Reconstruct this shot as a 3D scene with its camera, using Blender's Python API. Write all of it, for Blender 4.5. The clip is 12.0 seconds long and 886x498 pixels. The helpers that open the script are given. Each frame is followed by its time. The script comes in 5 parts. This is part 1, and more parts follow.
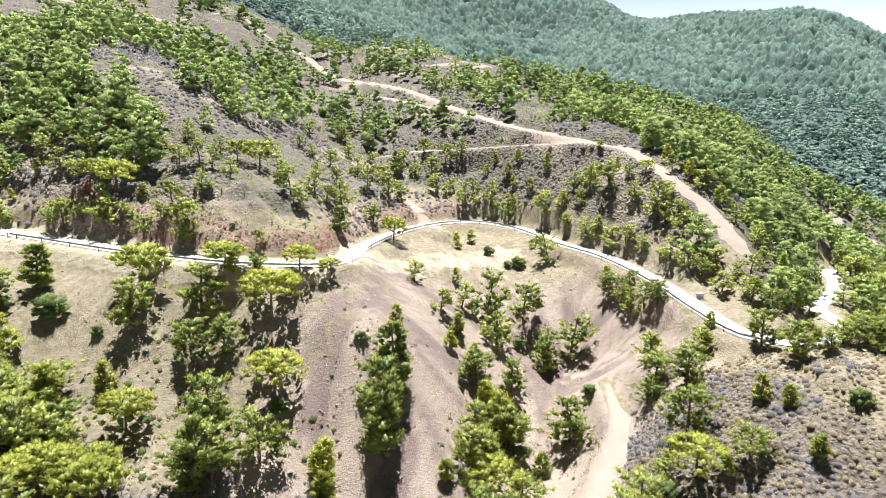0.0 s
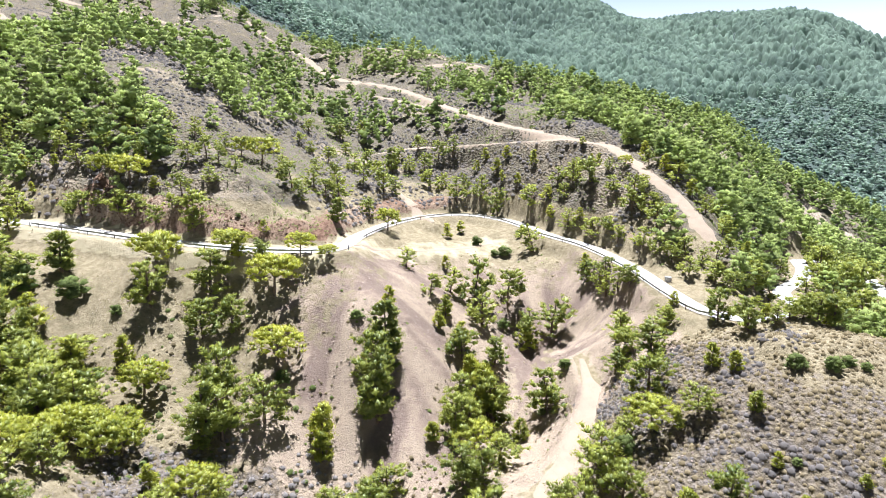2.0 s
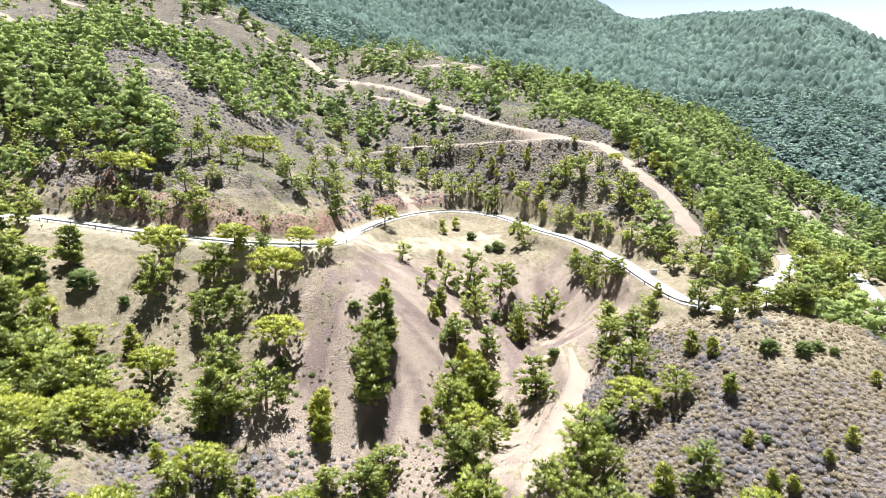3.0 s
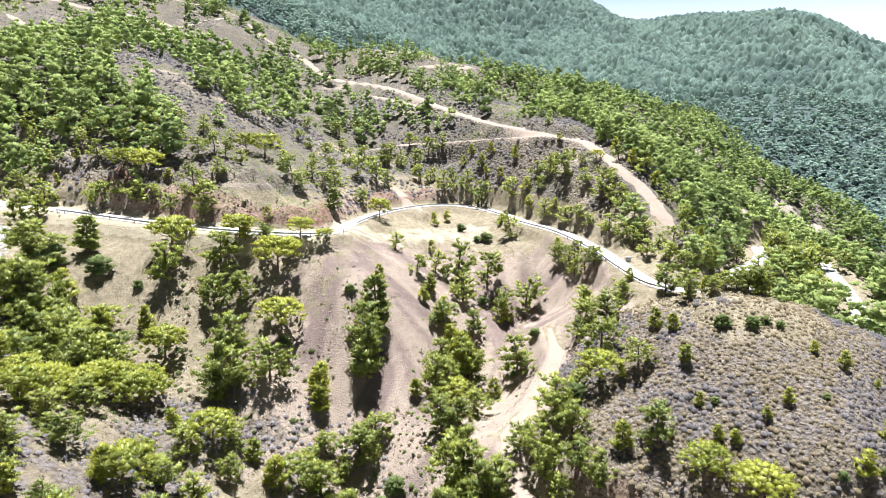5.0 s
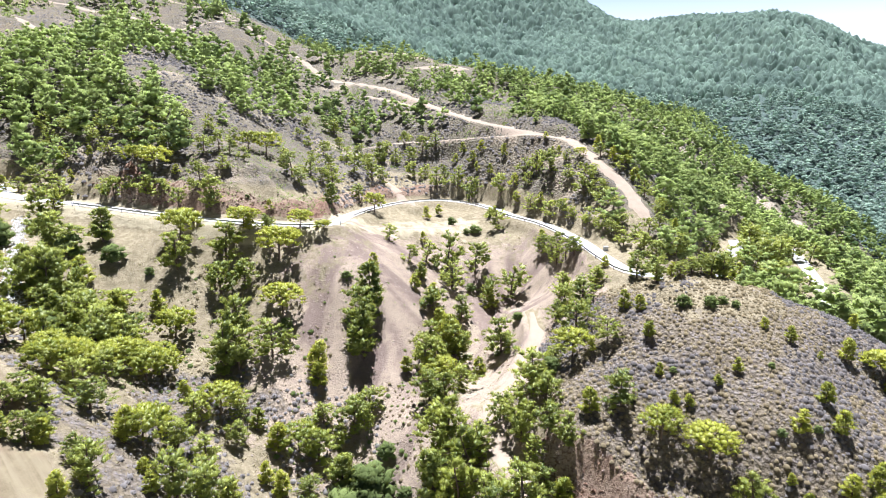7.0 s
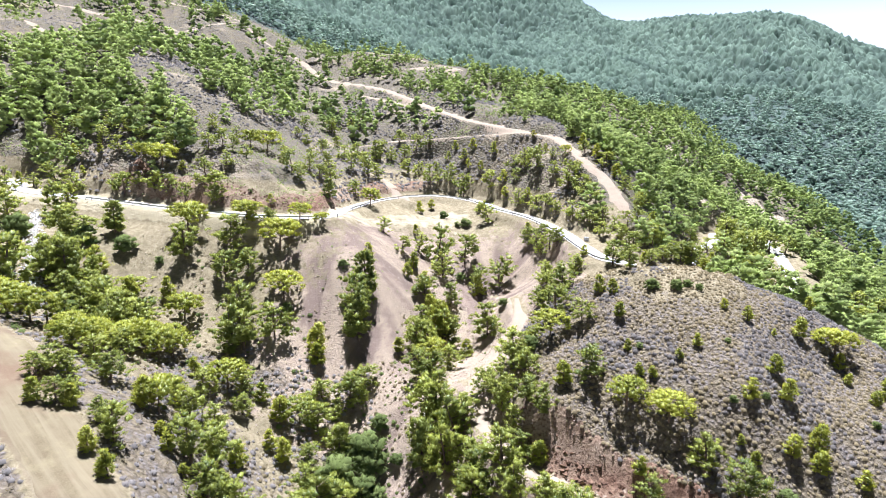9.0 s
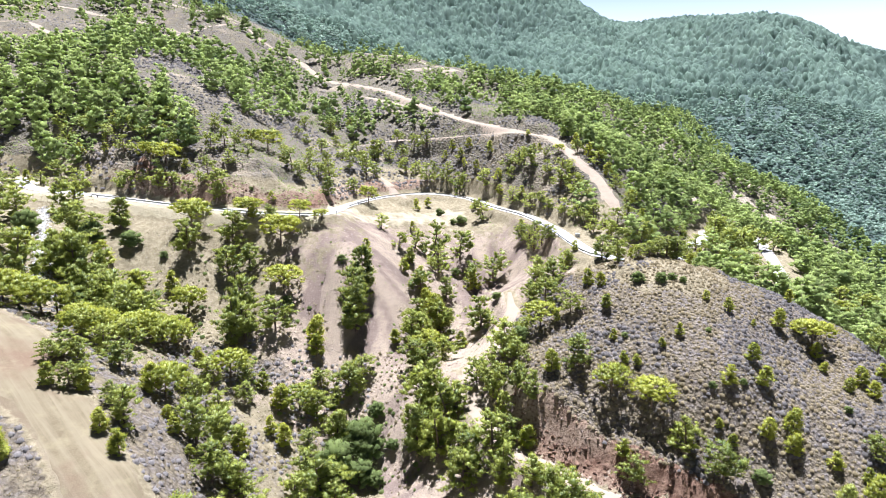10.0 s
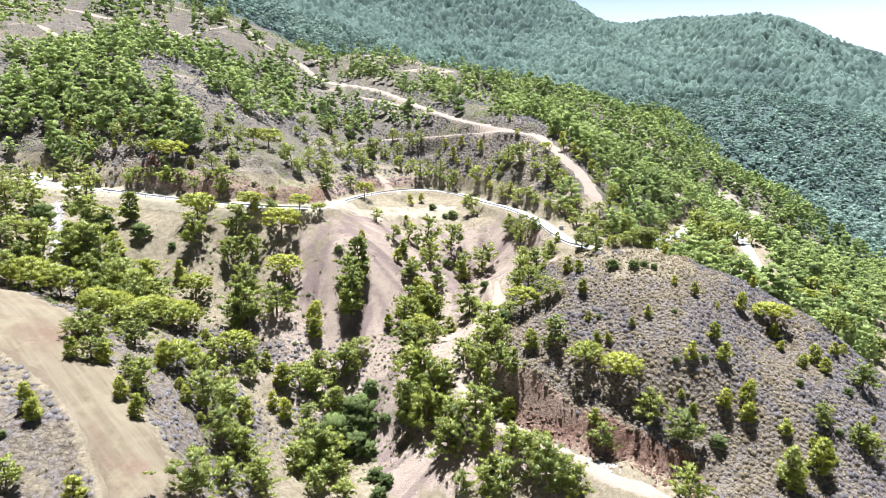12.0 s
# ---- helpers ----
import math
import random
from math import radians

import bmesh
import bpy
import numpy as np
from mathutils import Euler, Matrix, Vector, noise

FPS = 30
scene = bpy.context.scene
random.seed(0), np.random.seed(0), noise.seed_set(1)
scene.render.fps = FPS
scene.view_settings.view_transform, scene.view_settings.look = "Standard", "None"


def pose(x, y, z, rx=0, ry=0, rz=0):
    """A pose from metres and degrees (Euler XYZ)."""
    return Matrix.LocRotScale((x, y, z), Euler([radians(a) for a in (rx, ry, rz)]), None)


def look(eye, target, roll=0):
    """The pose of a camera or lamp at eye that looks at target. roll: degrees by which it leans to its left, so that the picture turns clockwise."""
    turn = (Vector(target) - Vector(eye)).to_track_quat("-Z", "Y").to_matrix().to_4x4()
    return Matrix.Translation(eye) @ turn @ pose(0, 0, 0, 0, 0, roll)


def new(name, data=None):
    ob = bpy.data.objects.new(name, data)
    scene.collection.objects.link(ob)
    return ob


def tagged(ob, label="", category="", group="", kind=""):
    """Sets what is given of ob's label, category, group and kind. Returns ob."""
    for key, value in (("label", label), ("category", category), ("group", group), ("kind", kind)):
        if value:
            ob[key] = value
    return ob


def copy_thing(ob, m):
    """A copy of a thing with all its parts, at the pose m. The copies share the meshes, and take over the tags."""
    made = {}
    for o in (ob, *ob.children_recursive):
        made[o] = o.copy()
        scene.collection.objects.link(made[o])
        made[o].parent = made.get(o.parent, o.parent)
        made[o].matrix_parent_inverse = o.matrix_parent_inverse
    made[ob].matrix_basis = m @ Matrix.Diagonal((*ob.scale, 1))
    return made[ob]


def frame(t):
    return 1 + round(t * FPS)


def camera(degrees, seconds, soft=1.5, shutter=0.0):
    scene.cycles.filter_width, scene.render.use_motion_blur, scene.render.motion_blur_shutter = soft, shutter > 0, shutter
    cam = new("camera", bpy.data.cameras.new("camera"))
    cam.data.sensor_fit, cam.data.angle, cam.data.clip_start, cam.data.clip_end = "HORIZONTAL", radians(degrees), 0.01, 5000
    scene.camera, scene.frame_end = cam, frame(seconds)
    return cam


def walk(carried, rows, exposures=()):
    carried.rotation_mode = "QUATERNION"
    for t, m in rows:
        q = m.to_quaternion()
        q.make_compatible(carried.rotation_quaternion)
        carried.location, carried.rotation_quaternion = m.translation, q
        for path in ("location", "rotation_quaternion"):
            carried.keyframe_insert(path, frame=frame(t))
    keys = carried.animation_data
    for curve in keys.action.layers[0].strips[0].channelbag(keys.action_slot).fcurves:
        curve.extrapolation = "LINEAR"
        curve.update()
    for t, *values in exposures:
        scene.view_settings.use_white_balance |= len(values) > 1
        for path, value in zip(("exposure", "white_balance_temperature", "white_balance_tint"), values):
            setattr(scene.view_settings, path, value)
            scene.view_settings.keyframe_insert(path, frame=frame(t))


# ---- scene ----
cam = camera(72.0, 12.0, soft=0.6)
METRES, EYE, TILT, LEAN, TURN = 64.0, 60.0, -13.6, 0.0, 0.0
ROWS = [
    (0.0, 0.0, 0.0, 0.0, -0.000, 0.028, -0.25),
    (0.5, 0.0074, -0.0378, -0.0092, -0.021, 0.007, -0.24),
    (1.0, 0.0149, -0.0756, -0.0185, -0.055, -0.000, -0.23),
    (1.5, 0.0223, -0.1133, -0.0278, -0.089, -0.014, -0.22),
    (2.0, 0.0296, -0.1512, -0.0372, -0.124, -0.014, -0.2),
    (2.5, 0.0369, -0.1891, -0.0466, -0.158, -0.021, -0.19),
    (3.0, 0.0447, -0.227, -0.056, -0.199, -0.034, -0.18),
    (5.0, 0.0743, -0.3798, -0.0927, -0.337, -0.076, -0.15),
    (5.5, 0.0818, -0.4178, -0.102, -0.378, -0.076, -0.14),
    (6.0, 0.0891, -0.456, -0.1111, -0.419, -0.076, -0.13),
    (6.5, 0.0965, -0.4942, -0.1204, -0.468, -0.069, -0.13),
    (7.0, 0.1038, -0.5324, -0.1295, -0.495, -0.055, -0.12),
    (9.0, 0.1333, -0.6826, -0.1655, -0.619, -0.062, -0.08),
    (9.5, 0.1408, -0.7206, -0.1745, -0.646, -0.048, -0.08),
    (10.0, 0.1484, -0.7586, -0.1837, -0.674, -0.041, -0.08),
    (10.5, 0.1557, -0.7967, -0.1929, -0.701, -0.048, -0.07),
    (11.0, 0.1631, -0.8348, -0.2018, -0.736, -0.034, -0.07),
    (11.5, 0.1705, -0.8731, -0.211, -0.770, -0.028, -0.07),
    (12.0, 0.1782, -0.9112, -0.2203, -0.798, -0.028, -0.06),
]
walk(cam, [(t, pose(0, 0, EYE, TILT, LEAN, TURN) @ pose(METRES * x, METRES * y, METRES * z, 90 + pitch, roll, yaw)) for t, x, y, z, yaw, pitch, roll in ROWS],
     exposures=((0.0, 1.48, 5950, 15), (5.0, 1.52, 5850, 16), (12.0, 1.53, 5700, 17)))

# ---- daylight ----
SUN_HIGH, SUN_TURN = radians(73), radians(-2)
world = bpy.data.worlds.new("sky")
scene.world = world
world.use_nodes = True
wn = world.node_tree.nodes
sky = wn.new("ShaderNodeTexSky")
sky.sky_type, sky.sun_disc = "NISHITA", False
sky.sun_elevation, sky.sun_rotation = SUN_HIGH, SUN_TURN
sky.altitude, sky.air_density, sky.dust_density = 900, 0.1, 0.1
wn["Background"].inputs["Strength"].default_value = 0.05
world.node_tree.links.new(sky.outputs["Color"], wn["Background"].inputs["Color"])
sun = new("sun", bpy.data.lights.new("sun", "SUN"))
sun.data.energy, sun.data.angle, sun.data.color = 5.0, radians(0.53), (1.0, 0.97, 0.92)
sun.matrix_world = look((math.sin(SUN_TURN) * math.cos(SUN_HIGH) * 500, math.cos(SUN_TURN) * math.cos(SUN_HIGH) * 500, math.sin(SUN_HIGH) * 500), (0, 0, 0))

# ---- materials ----
class Mat:
    """A node material under construction."""

    def __init__(self, name):
        self.mat = bpy.data.materials.new(name)
        self.mat.use_nodes = True
        self.t = self.mat.node_tree
        self.t.nodes.clear()
        self.out = self.t.nodes.new("ShaderNodeOutputMaterial")
        self.pos = self.t.nodes.new("ShaderNodeNewGeometry").outputs["Position"]

    def node(self, kind, **values):
        n = self.t.nodes.new(kind)
        for key, v in values.items():
            n.inputs[key].default_value = v
        return n

    def link(self, a, b):
        self.t.links.new(a, b)

    def scaled(self, vec, s):
        n = self.t.nodes.new("ShaderNodeVectorMath")
        n.operation = "MULTIPLY"
        self.link(vec, n.inputs[0])
        n.inputs[1].default_value = s
        return n.outputs[0]

    def noise(self, scale, detail=4.0, roughness=0.6, vec=None, distortion=0.0):
        n = self.node("ShaderNodeTexNoise", Scale=scale, Detail=detail, Roughness=roughness, Distortion=distortion)
        self.link(self.pos if vec is None else vec, n.inputs["Vector"])
        return n.outputs["Fac"]

    def cells(self, scale, vec=None):
        n = self.node("ShaderNodeTexVoronoi", Scale=scale)
        self.link(self.pos if vec is None else vec, n.inputs["Vector"])
        return n.outputs["Distance"]

    def ramp(self, fac, stops):
        n = self.t.nodes.new("ShaderNodeValToRGB")
        e = n.color_ramp.elements
        while len(e) < len(stops):
            e.new(0.5)
        for k, (p, c) in enumerate(stops):
            e[k].position = p
            e[k].color = (*c, 1) if not isinstance(c, float) else (c, c, c, 1)
        self.link(fac, n.inputs["Fac"])
        return n.outputs["Color"]

    def mix(self, fac, a, b, blend="MIX"):
        n = self.t.nodes.new("ShaderNodeMix")
        n.data_type, n.blend_type = "RGBA", blend
        for sock, v in ((n.inputs["Factor"], fac), (n.inputs["A"], a), (n.inputs["B"], b)):
            if isinstance(v, (int, float)):
                sock.default_value = v
            elif isinstance(v, tuple):
                sock.default_value = (*v, 1)
            else:
                self.link(v, sock)
        return n.outputs["Result"]

    def math(self, op, a, b=0.0):
        n = self.t.nodes.new("ShaderNodeMath")
        n.operation = op
        for sock, v in zip(n.inputs, (a, b)):
            if isinstance(v, (int, float)):
                sock.default_value = v
            else:
                self.link(v, sock)
        return n.outputs[0]

    def attr(self, name):
        n = self.t.nodes.new("ShaderNodeAttribute")
        n.attribute_name = name
        return n.outputs["Fac"]

    def bump(self, height, strength, distance):
        n = self.node("ShaderNodeBump", Strength=strength, Distance=distance)
        self.link(height, n.inputs["Height"])
        return n.outputs["Normal"]

    def principled(self, colour, roughness=0.9, normal=None, metallic=0.0, specular=0.2):
        n = self.node("ShaderNodeBsdfPrincipled", Roughness=roughness, Metallic=metallic)
        n.inputs["Specular IOR Level"].default_value = specular
        if isinstance(colour, tuple):
            n.inputs["Base Color"].default_value = (*colour, 1)
        else:
            self.link(colour, n.inputs["Base Color"])
        if normal is not None:
            self.link(normal, n.inputs["Normal"])
        self.link(n.outputs[0], self.out.inputs["Surface"])
        return self.mat


def ground_material():
    m = Mat("hill_ground")
    fine, mid, wide = m.noise(2.2, 5, 0.7), m.noise(0.35, 5, 0.65), m.noise(0.06, 4, 0.6)
    grain, patch = m.noise(7.0, 3, 0.7), m.noise(0.9, 4, 0.65)
    streak = m.attr("streak")
    warp = m.node("ShaderNodeTexNoise", Scale=1.3, Detail=2.0)
    m.link(m.pos, warp.inputs["Vector"])
    bent = m.t.nodes.new("ShaderNodeVectorMath")
    m.link(m.scaled(warp.outputs["Color"], (0.9, 0.9, 0.9)), bent.inputs[0])
    m.link(m.pos, bent.inputs[1])
    clump = m.cells(1.35, bent.outputs[0])
    small = m.cells(2.6, bent.outputs[0])
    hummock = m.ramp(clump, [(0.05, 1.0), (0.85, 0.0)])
    tuft = m.ramp(small, [(0.1, 1.0), (0.6, 0.0)])
    # dry grass in tufts over pale soil
    straw = m.mix(m.ramp(patch, [(0.35, 0.0), (0.68, 1.0)]), m.ramp(mid, [(0.3, (0.165, 0.141, 0.09)), (0.7, (0.23, 0.197, 0.124))]),
                  m.ramp(mid, [(0.3, (0.275, 0.238, 0.158)), (0.7, (0.36, 0.313, 0.215))]))
    straw = m.mix(m.math("MULTIPLY", tuft, m.ramp(fine, [(0.5, 0.0), (0.6, 0.75)])), straw, (0.13, 0.11, 0.065))
    # bands of loose broken stone running down the slope
    scree = m.mix(m.ramp(streak, [(0.28, 0.0), (0.62, 1.0)]), (0.215, 0.168, 0.141), (0.385, 0.318, 0.24))
    scree = m.mix(m.ramp(patch, [(0.5, 0.0), (0.72, 0.45)]), scree, (0.20, 0.152, 0.13))
    scree = m.mix(m.ramp(grain, [(0.5, 0.0), (0.62, 0.8)]), scree, (0.15, 0.112, 0.096))
    scree = m.mix(m.ramp(fine, [(0.56, 0.0), (0.66, 0.7)]), scree, (0.34, 0.285, 0.23))
    # heath: grey twiggy cushions, straw between them; shade in the gaps painted dark
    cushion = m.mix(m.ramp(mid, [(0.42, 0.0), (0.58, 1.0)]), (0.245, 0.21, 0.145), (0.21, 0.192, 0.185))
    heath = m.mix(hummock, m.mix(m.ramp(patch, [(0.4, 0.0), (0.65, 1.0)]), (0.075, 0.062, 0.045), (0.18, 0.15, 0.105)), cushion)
    heath = m.mix(m.ramp(grain, [(0.5, 0.0), (0.75, 0.6)]), heath, (0.22, 0.19, 0.155))
    red = m.mix(m.ramp(patch, [(0.35, 0.0), (0.65, 1.0)]), (0.125, 0.073, 0.051), (0.27, 0.18, 0.13))
    red = m.mix(m.ramp(wide, [(0.42, 0.0), (0.6, 0.8)]), red, (0.34, 0.27, 0.20))
    red = m.mix(m.ramp(fine, [(0.5, 0.0), (0.62, 0.85)]), red, (0.10, 0.062, 0.045))
    floor = m.mix(m.ramp(patch, [(0.35, 0.0), (0.65, 1.0)]), (0.10, 0.085, 0.06), (0.20, 0.172, 0.125))
    floor = m.mix(hummock, floor, m.ramp(mid, [(0.35, (0.12, 0.12, 0.075)), (0.6, (0.18, 0.168, 0.155))]))
    floor = m.mix(m.ramp(wide, [(0.56, 0.0), (0.70, 0.8)]), floor, (0.34, 0.285, 0.21))
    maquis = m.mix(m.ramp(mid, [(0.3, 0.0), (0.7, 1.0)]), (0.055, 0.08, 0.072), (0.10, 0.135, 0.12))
    maquis = m.mix(m.ramp(patch, [(0.68, 0.0), (0.78, 0.5)]), maquis, (0.28, 0.245, 0.19))
    pale = m.mix(m.ramp(streak, [(0.35, 0.0), (0.65, 1.0)]), (0.185, 0.152, 0.10), (0.24, 0.204, 0.14))
    pale = m.mix(m.ramp(wide, [(0.5, 0.0), (0.62, 0.7)]), pale, (0.18, 0.132, 0.096))
    verge = m.mix(m.ramp(mid, [(0.3, 0.0), (0.7, 1.0)]), (0.38, 0.335, 0.22), (0.46, 0.41, 0.29))

    def edged(name, spread=0.8):
        return m.ramp(m.math("ADD", m.attr(name), m.math("MULTIPLY", m.math("SUBTRACT", mid, 0.5), spread)), [(0.4, 0.0), (0.6, 1.0)])

    c = m.mix(edged("scree", 1.6), straw, scree)
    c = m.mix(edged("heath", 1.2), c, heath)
    c = m.mix(edged("forest"), c, floor)
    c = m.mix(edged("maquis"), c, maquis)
    rock = m.mix(m.ramp(patch, [(0.35, 0.0), (0.65, 1.0)]), (0.30, 0.25, 0.19), (0.46, 0.40, 0.32))
    c = m.mix(edged("rock", 1.0), c, rock)
    c = m.mix(edged("red"), c, red)
    c = m.mix(edged("verge"), c, verge)
    c = m.mix(edged("terrace", 0.3), c, pale)
    lumps = m.math("MULTIPLY", hummock, m.math("ADD", m.attr("heath"), m.math("MULTIPLY", m.attr("forest"), 0.7)))
    height = m.math("ADD", m.math("ADD", fine, m.math("MULTIPLY", grain, 0.4)), m.math("MULTIPLY", lumps, 1.2))
    return m.principled(c, 0.95, m.bump(height, 0.75, 0.4), specular=0.05)


def dirt_material(name, a, b, c, turn=None):
    m = Mat(name)
    mid, fine = m.noise(0.5, 5, 0.65), m.noise(5.0, 4, 0.7)
    col = m.mix(m.ramp(mid, [(0.3, 0.0), (0.7, 1.0)]), a, b)
    if turn is not None:
        # lines left by the grader along the terrace
        rot = m.t.nodes.new("ShaderNodeVectorRotate")
        rot.rotation_type = "Z_AXIS"
        rot.inputs["Angle"].default_value = radians(turn)
        m.link(m.pos, rot.inputs["Vector"])
        lines = m.noise(1.0, 4, 0.6, m.scaled(rot.outputs[0], (0.05, 0.9, 0.05)), 0.4)
        col = m.mix(m.ramp(lines, [(0.4, 0.0), (0.62, 0.9)]), col, c)
        stain = m.noise(0.09, 3, 0.6)
        col = m.mix(m.ramp(stain, [(0.5, 0.0), (0.66, 0.8)]), col, (0.16, 0.108, 0.076))
        grass = m.noise(0.22, 5, 0.7)
        col = m.mix(m.ramp(grass, [(0.52, 0.0), (0.68, 0.7)]), col, (0.25, 0.22, 0.135))
    col = m.mix(m.ramp(fine, [(0.45, 0.0), (0.8, 0.6)]), col, c)
    return m.principled(col, 0.95, m.bump(fine, 0.5, 0.12), specular=0.05)


def leaf_material(name, dark, light, through_col, share=0.42, vary=0.35, gloss=0.05):
    m = Mat(name)
    n = m.noise(0.55, 3, 0.6)
    info = m.t.nodes.new("ShaderNodeObjectInfo").outputs["Random"]
    isle = m.t.nodes.new("ShaderNodeNewGeometry").outputs["Random Per Island"]
    k = m.math("ADD", m.math("MULTIPLY", n, 0.4), m.math("ADD", m.math("MULTIPLY", info, 0.35), m.math("ADD", m.math("MULTIPLY", isle, vary), (0.35 - vary) * 0.5)))
    k = m.math("ADD", k, m.math("MULTIPLY", m.attr("tone"), 0.4))
    col = m.ramp(k, [(0.25, dark), (0.8, light)])
    d = m.node("ShaderNodeBsdfDiffuse", Roughness=0.5)
    m.link(col, d.inputs["Color"])
    tr = m.node("ShaderNodeBsdfTranslucent")
    m.link(m.mix(0.6, col, through_col), tr.inputs["Color"])
    gl = m.node("ShaderNodeBsdfGlossy", Roughness=0.45)
    gl.inputs["Color"].default_value = (0.6, 0.65, 0.5, 1)
    s1 = m.node("ShaderNodeMixShader", Fac=share)
    m.link(d.outputs[0], s1.inputs[1]), m.link(tr.outputs[0], s1.inputs[2])
    s2 = m.node("ShaderNodeMixShader", Fac=gloss)
    m.link(s1.outputs[0], s2.inputs[1]), m.link(gl.outputs[0], s2.inputs[2])
    m.link(s2.outputs[0], m.out.inputs["Surface"])
    return m.mat


def bark_material():
    m = Mat("pine_bark")
    n = m.noise(3.0, 5, 0.7, m.scaled(m.pos, (1, 1, 0.3)))
    return m.principled(m.ramp(n, [(0.3, (0.09, 0.065, 0.05)), (0.7, (0.24, 0.18, 0.14))]), 0.95, m.bump(n, 0.5, 0.05))


def road_material():
    m = Mat("pale_asphalt")
    wear, fine = m.noise(0.4, 5, 0.65), m.noise(14.0, 3, 0.7)
    c = m.ramp(wear, [(0.3, (0.36, 0.36, 0.36)), (0.7, (0.48, 0.48, 0.475))])
    c = m.mix(m.ramp(fine, [(0.4, 0.0), (0.8, 0.4)]), c, (0.30, 0.30, 0.30))
    return m.principled(c, 0.65, m.bump(fine, 0.2, 0.02), specular=0.4)


def plain(name, colour, roughness=0.8, metallic=0.0, spread=0.25, scale=4.0):
    m = Mat(name)
    n = m.noise(scale, 4, 0.65)
    a, b = tuple(c * (1 - spread) for c in colour), tuple(min(1, c * (1 + spread)) for c in colour)
    return m.principled(m.ramp(n, [(0.3, a), (0.7, b)]), roughness, m.bump(n, 0.3, 0.05), metallic)


MAT_GROUND = ground_material()
MAT_TRACK = dirt_material("track_dirt", (0.27, 0.219, 0.167), (0.337, 0.278, 0.216), (0.385, 0.33, 0.264))
MAT_TERRACE = dirt_material("graded_earth", (0.135, 0.111, 0.07), (0.185, 0.156, 0.10), (0.215, 0.184, 0.124), 41.0)
MAT_ROAD = road_material()
MAT_BARK = bark_material()
MAT_PINE = leaf_material("pine_needles", (0.07, 0.115, 0.035), (0.40, 0.44, 0.10), (0.70, 0.74, 0.125), 0.47, 0.35)
MAT_YOUNG = leaf_material("young_pine_needles", (0.10, 0.15, 0.025), (0.47, 0.49, 0.075), (0.78, 0.78, 0.095), 0.47, 0.35)
MAT_WOOD = leaf_material("hill_pine_needles", (0.075, 0.125, 0.06), (0.45, 0.535, 0.205), (0.63, 0.73, 0.255), 0.48, 0.35, 0.0)
# distance haze is painted into these needles: paler, bluer, with little contrast
MAT_FAR_HAZE = leaf_material("hazed_far_needles", (0.125, 0.178, 0.155), (0.30, 0.405, 0.325), (0.355, 0.455, 0.37), 0.4, 0.15, 0.0)
# thinner haze in the colour, between the hill pines and the far woods
MAT_RIDGE_HAZE = leaf_material("hazed_ridge_needles", (0.14, 0.215, 0.19), (0.41, 0.53, 0.44), (0.56, 0.69, 0.53), 0.47, 0.25, 0.0)
MAT_BUSH = leaf_material("dark_bush_leaves", (0.075, 0.11, 0.045), (0.25, 0.31, 0.115), (0.38, 0.45, 0.14), 0.45, 0.3, 0.0)
MAT_HEATH = leaf_material("dry_heath_twigs", (0.13, 0.122, 0.118), (0.34, 0.322, 0.312), (0.33, 0.31, 0.30), 0.38, 0.25, 0.0)
MAT_CUSHION = leaf_material("heath_cushions", (0.13, 0.11, 0.066), (0.37, 0.315, 0.20), (0.37, 0.315, 0.19), 0.38, 0.25, 0.0)
MAT_STONE = plain("scree_stone", (0.34, 0.28, 0.24), 0.9, 0, 0.4, 2.0)
MAT_PALE = plain("pale_limestone", (0.55, 0.54, 0.52), 0.9, 0, 0.25, 3.0)
MAT_CLOD = plain("red_clods", (0.175, 0.11, 0.077), 0.95, 0, 0.4, 2.0)
MAT_DRY = leaf_material("dry_scrub_blades", (0.16, 0.135, 0.07), (0.38, 0.315, 0.195), (0.35, 0.30, 0.15), 0.25)
MAT_STEEL = plain("galvanised_steel", (0.42, 0.43, 0.44), 0.45, 0.8)
MAT_POST = plain("dark_weathered_post", (0.10, 0.09, 0.08), 0.9)

# ---- the lie of the land: roads, crests and gullies as lines of (x, y, z) ----
ROAD = [(-112, 129, 37.6), (-100.4, 117.7, 36.2), (-82.5, 116, 34.6), (-56.5, 108.8, 33), (-36.1, 105.9, 31.8), (-22.5, 108, 31), (-18.6, 113.9, 30.6), (-16.7, 127.3, 30),
    (-10.2, 146.6, 29.2), (-0.7, 159.6, 28.6), (10, 164.5, 28), (20.4, 157.4, 27.6), (28.9, 140.9, 27.2), (36.6, 130, 26.7), (42, 114.1, 26.1), (44.6, 98.8, 25.5),
    (47.2, 89.5, 25), (52.3, 87.6, 24.5), (61, 93, 22), (75, 107, 19.3), (80.1, 124, 17.6), (92, 137, 16.8), (99.5, 148.5, 16.3), (102.3, 155, 15.9), (105.5, 161.5, 15.2),
    (111, 165.5, 14.3), (118, 167.5, 13), (125.5, 166, 11.8), (124, 155, 10.4), (118, 136, 8.8), (113, 123.2, 7.6), (105, 113, 5.6), (97, 107, 4)]
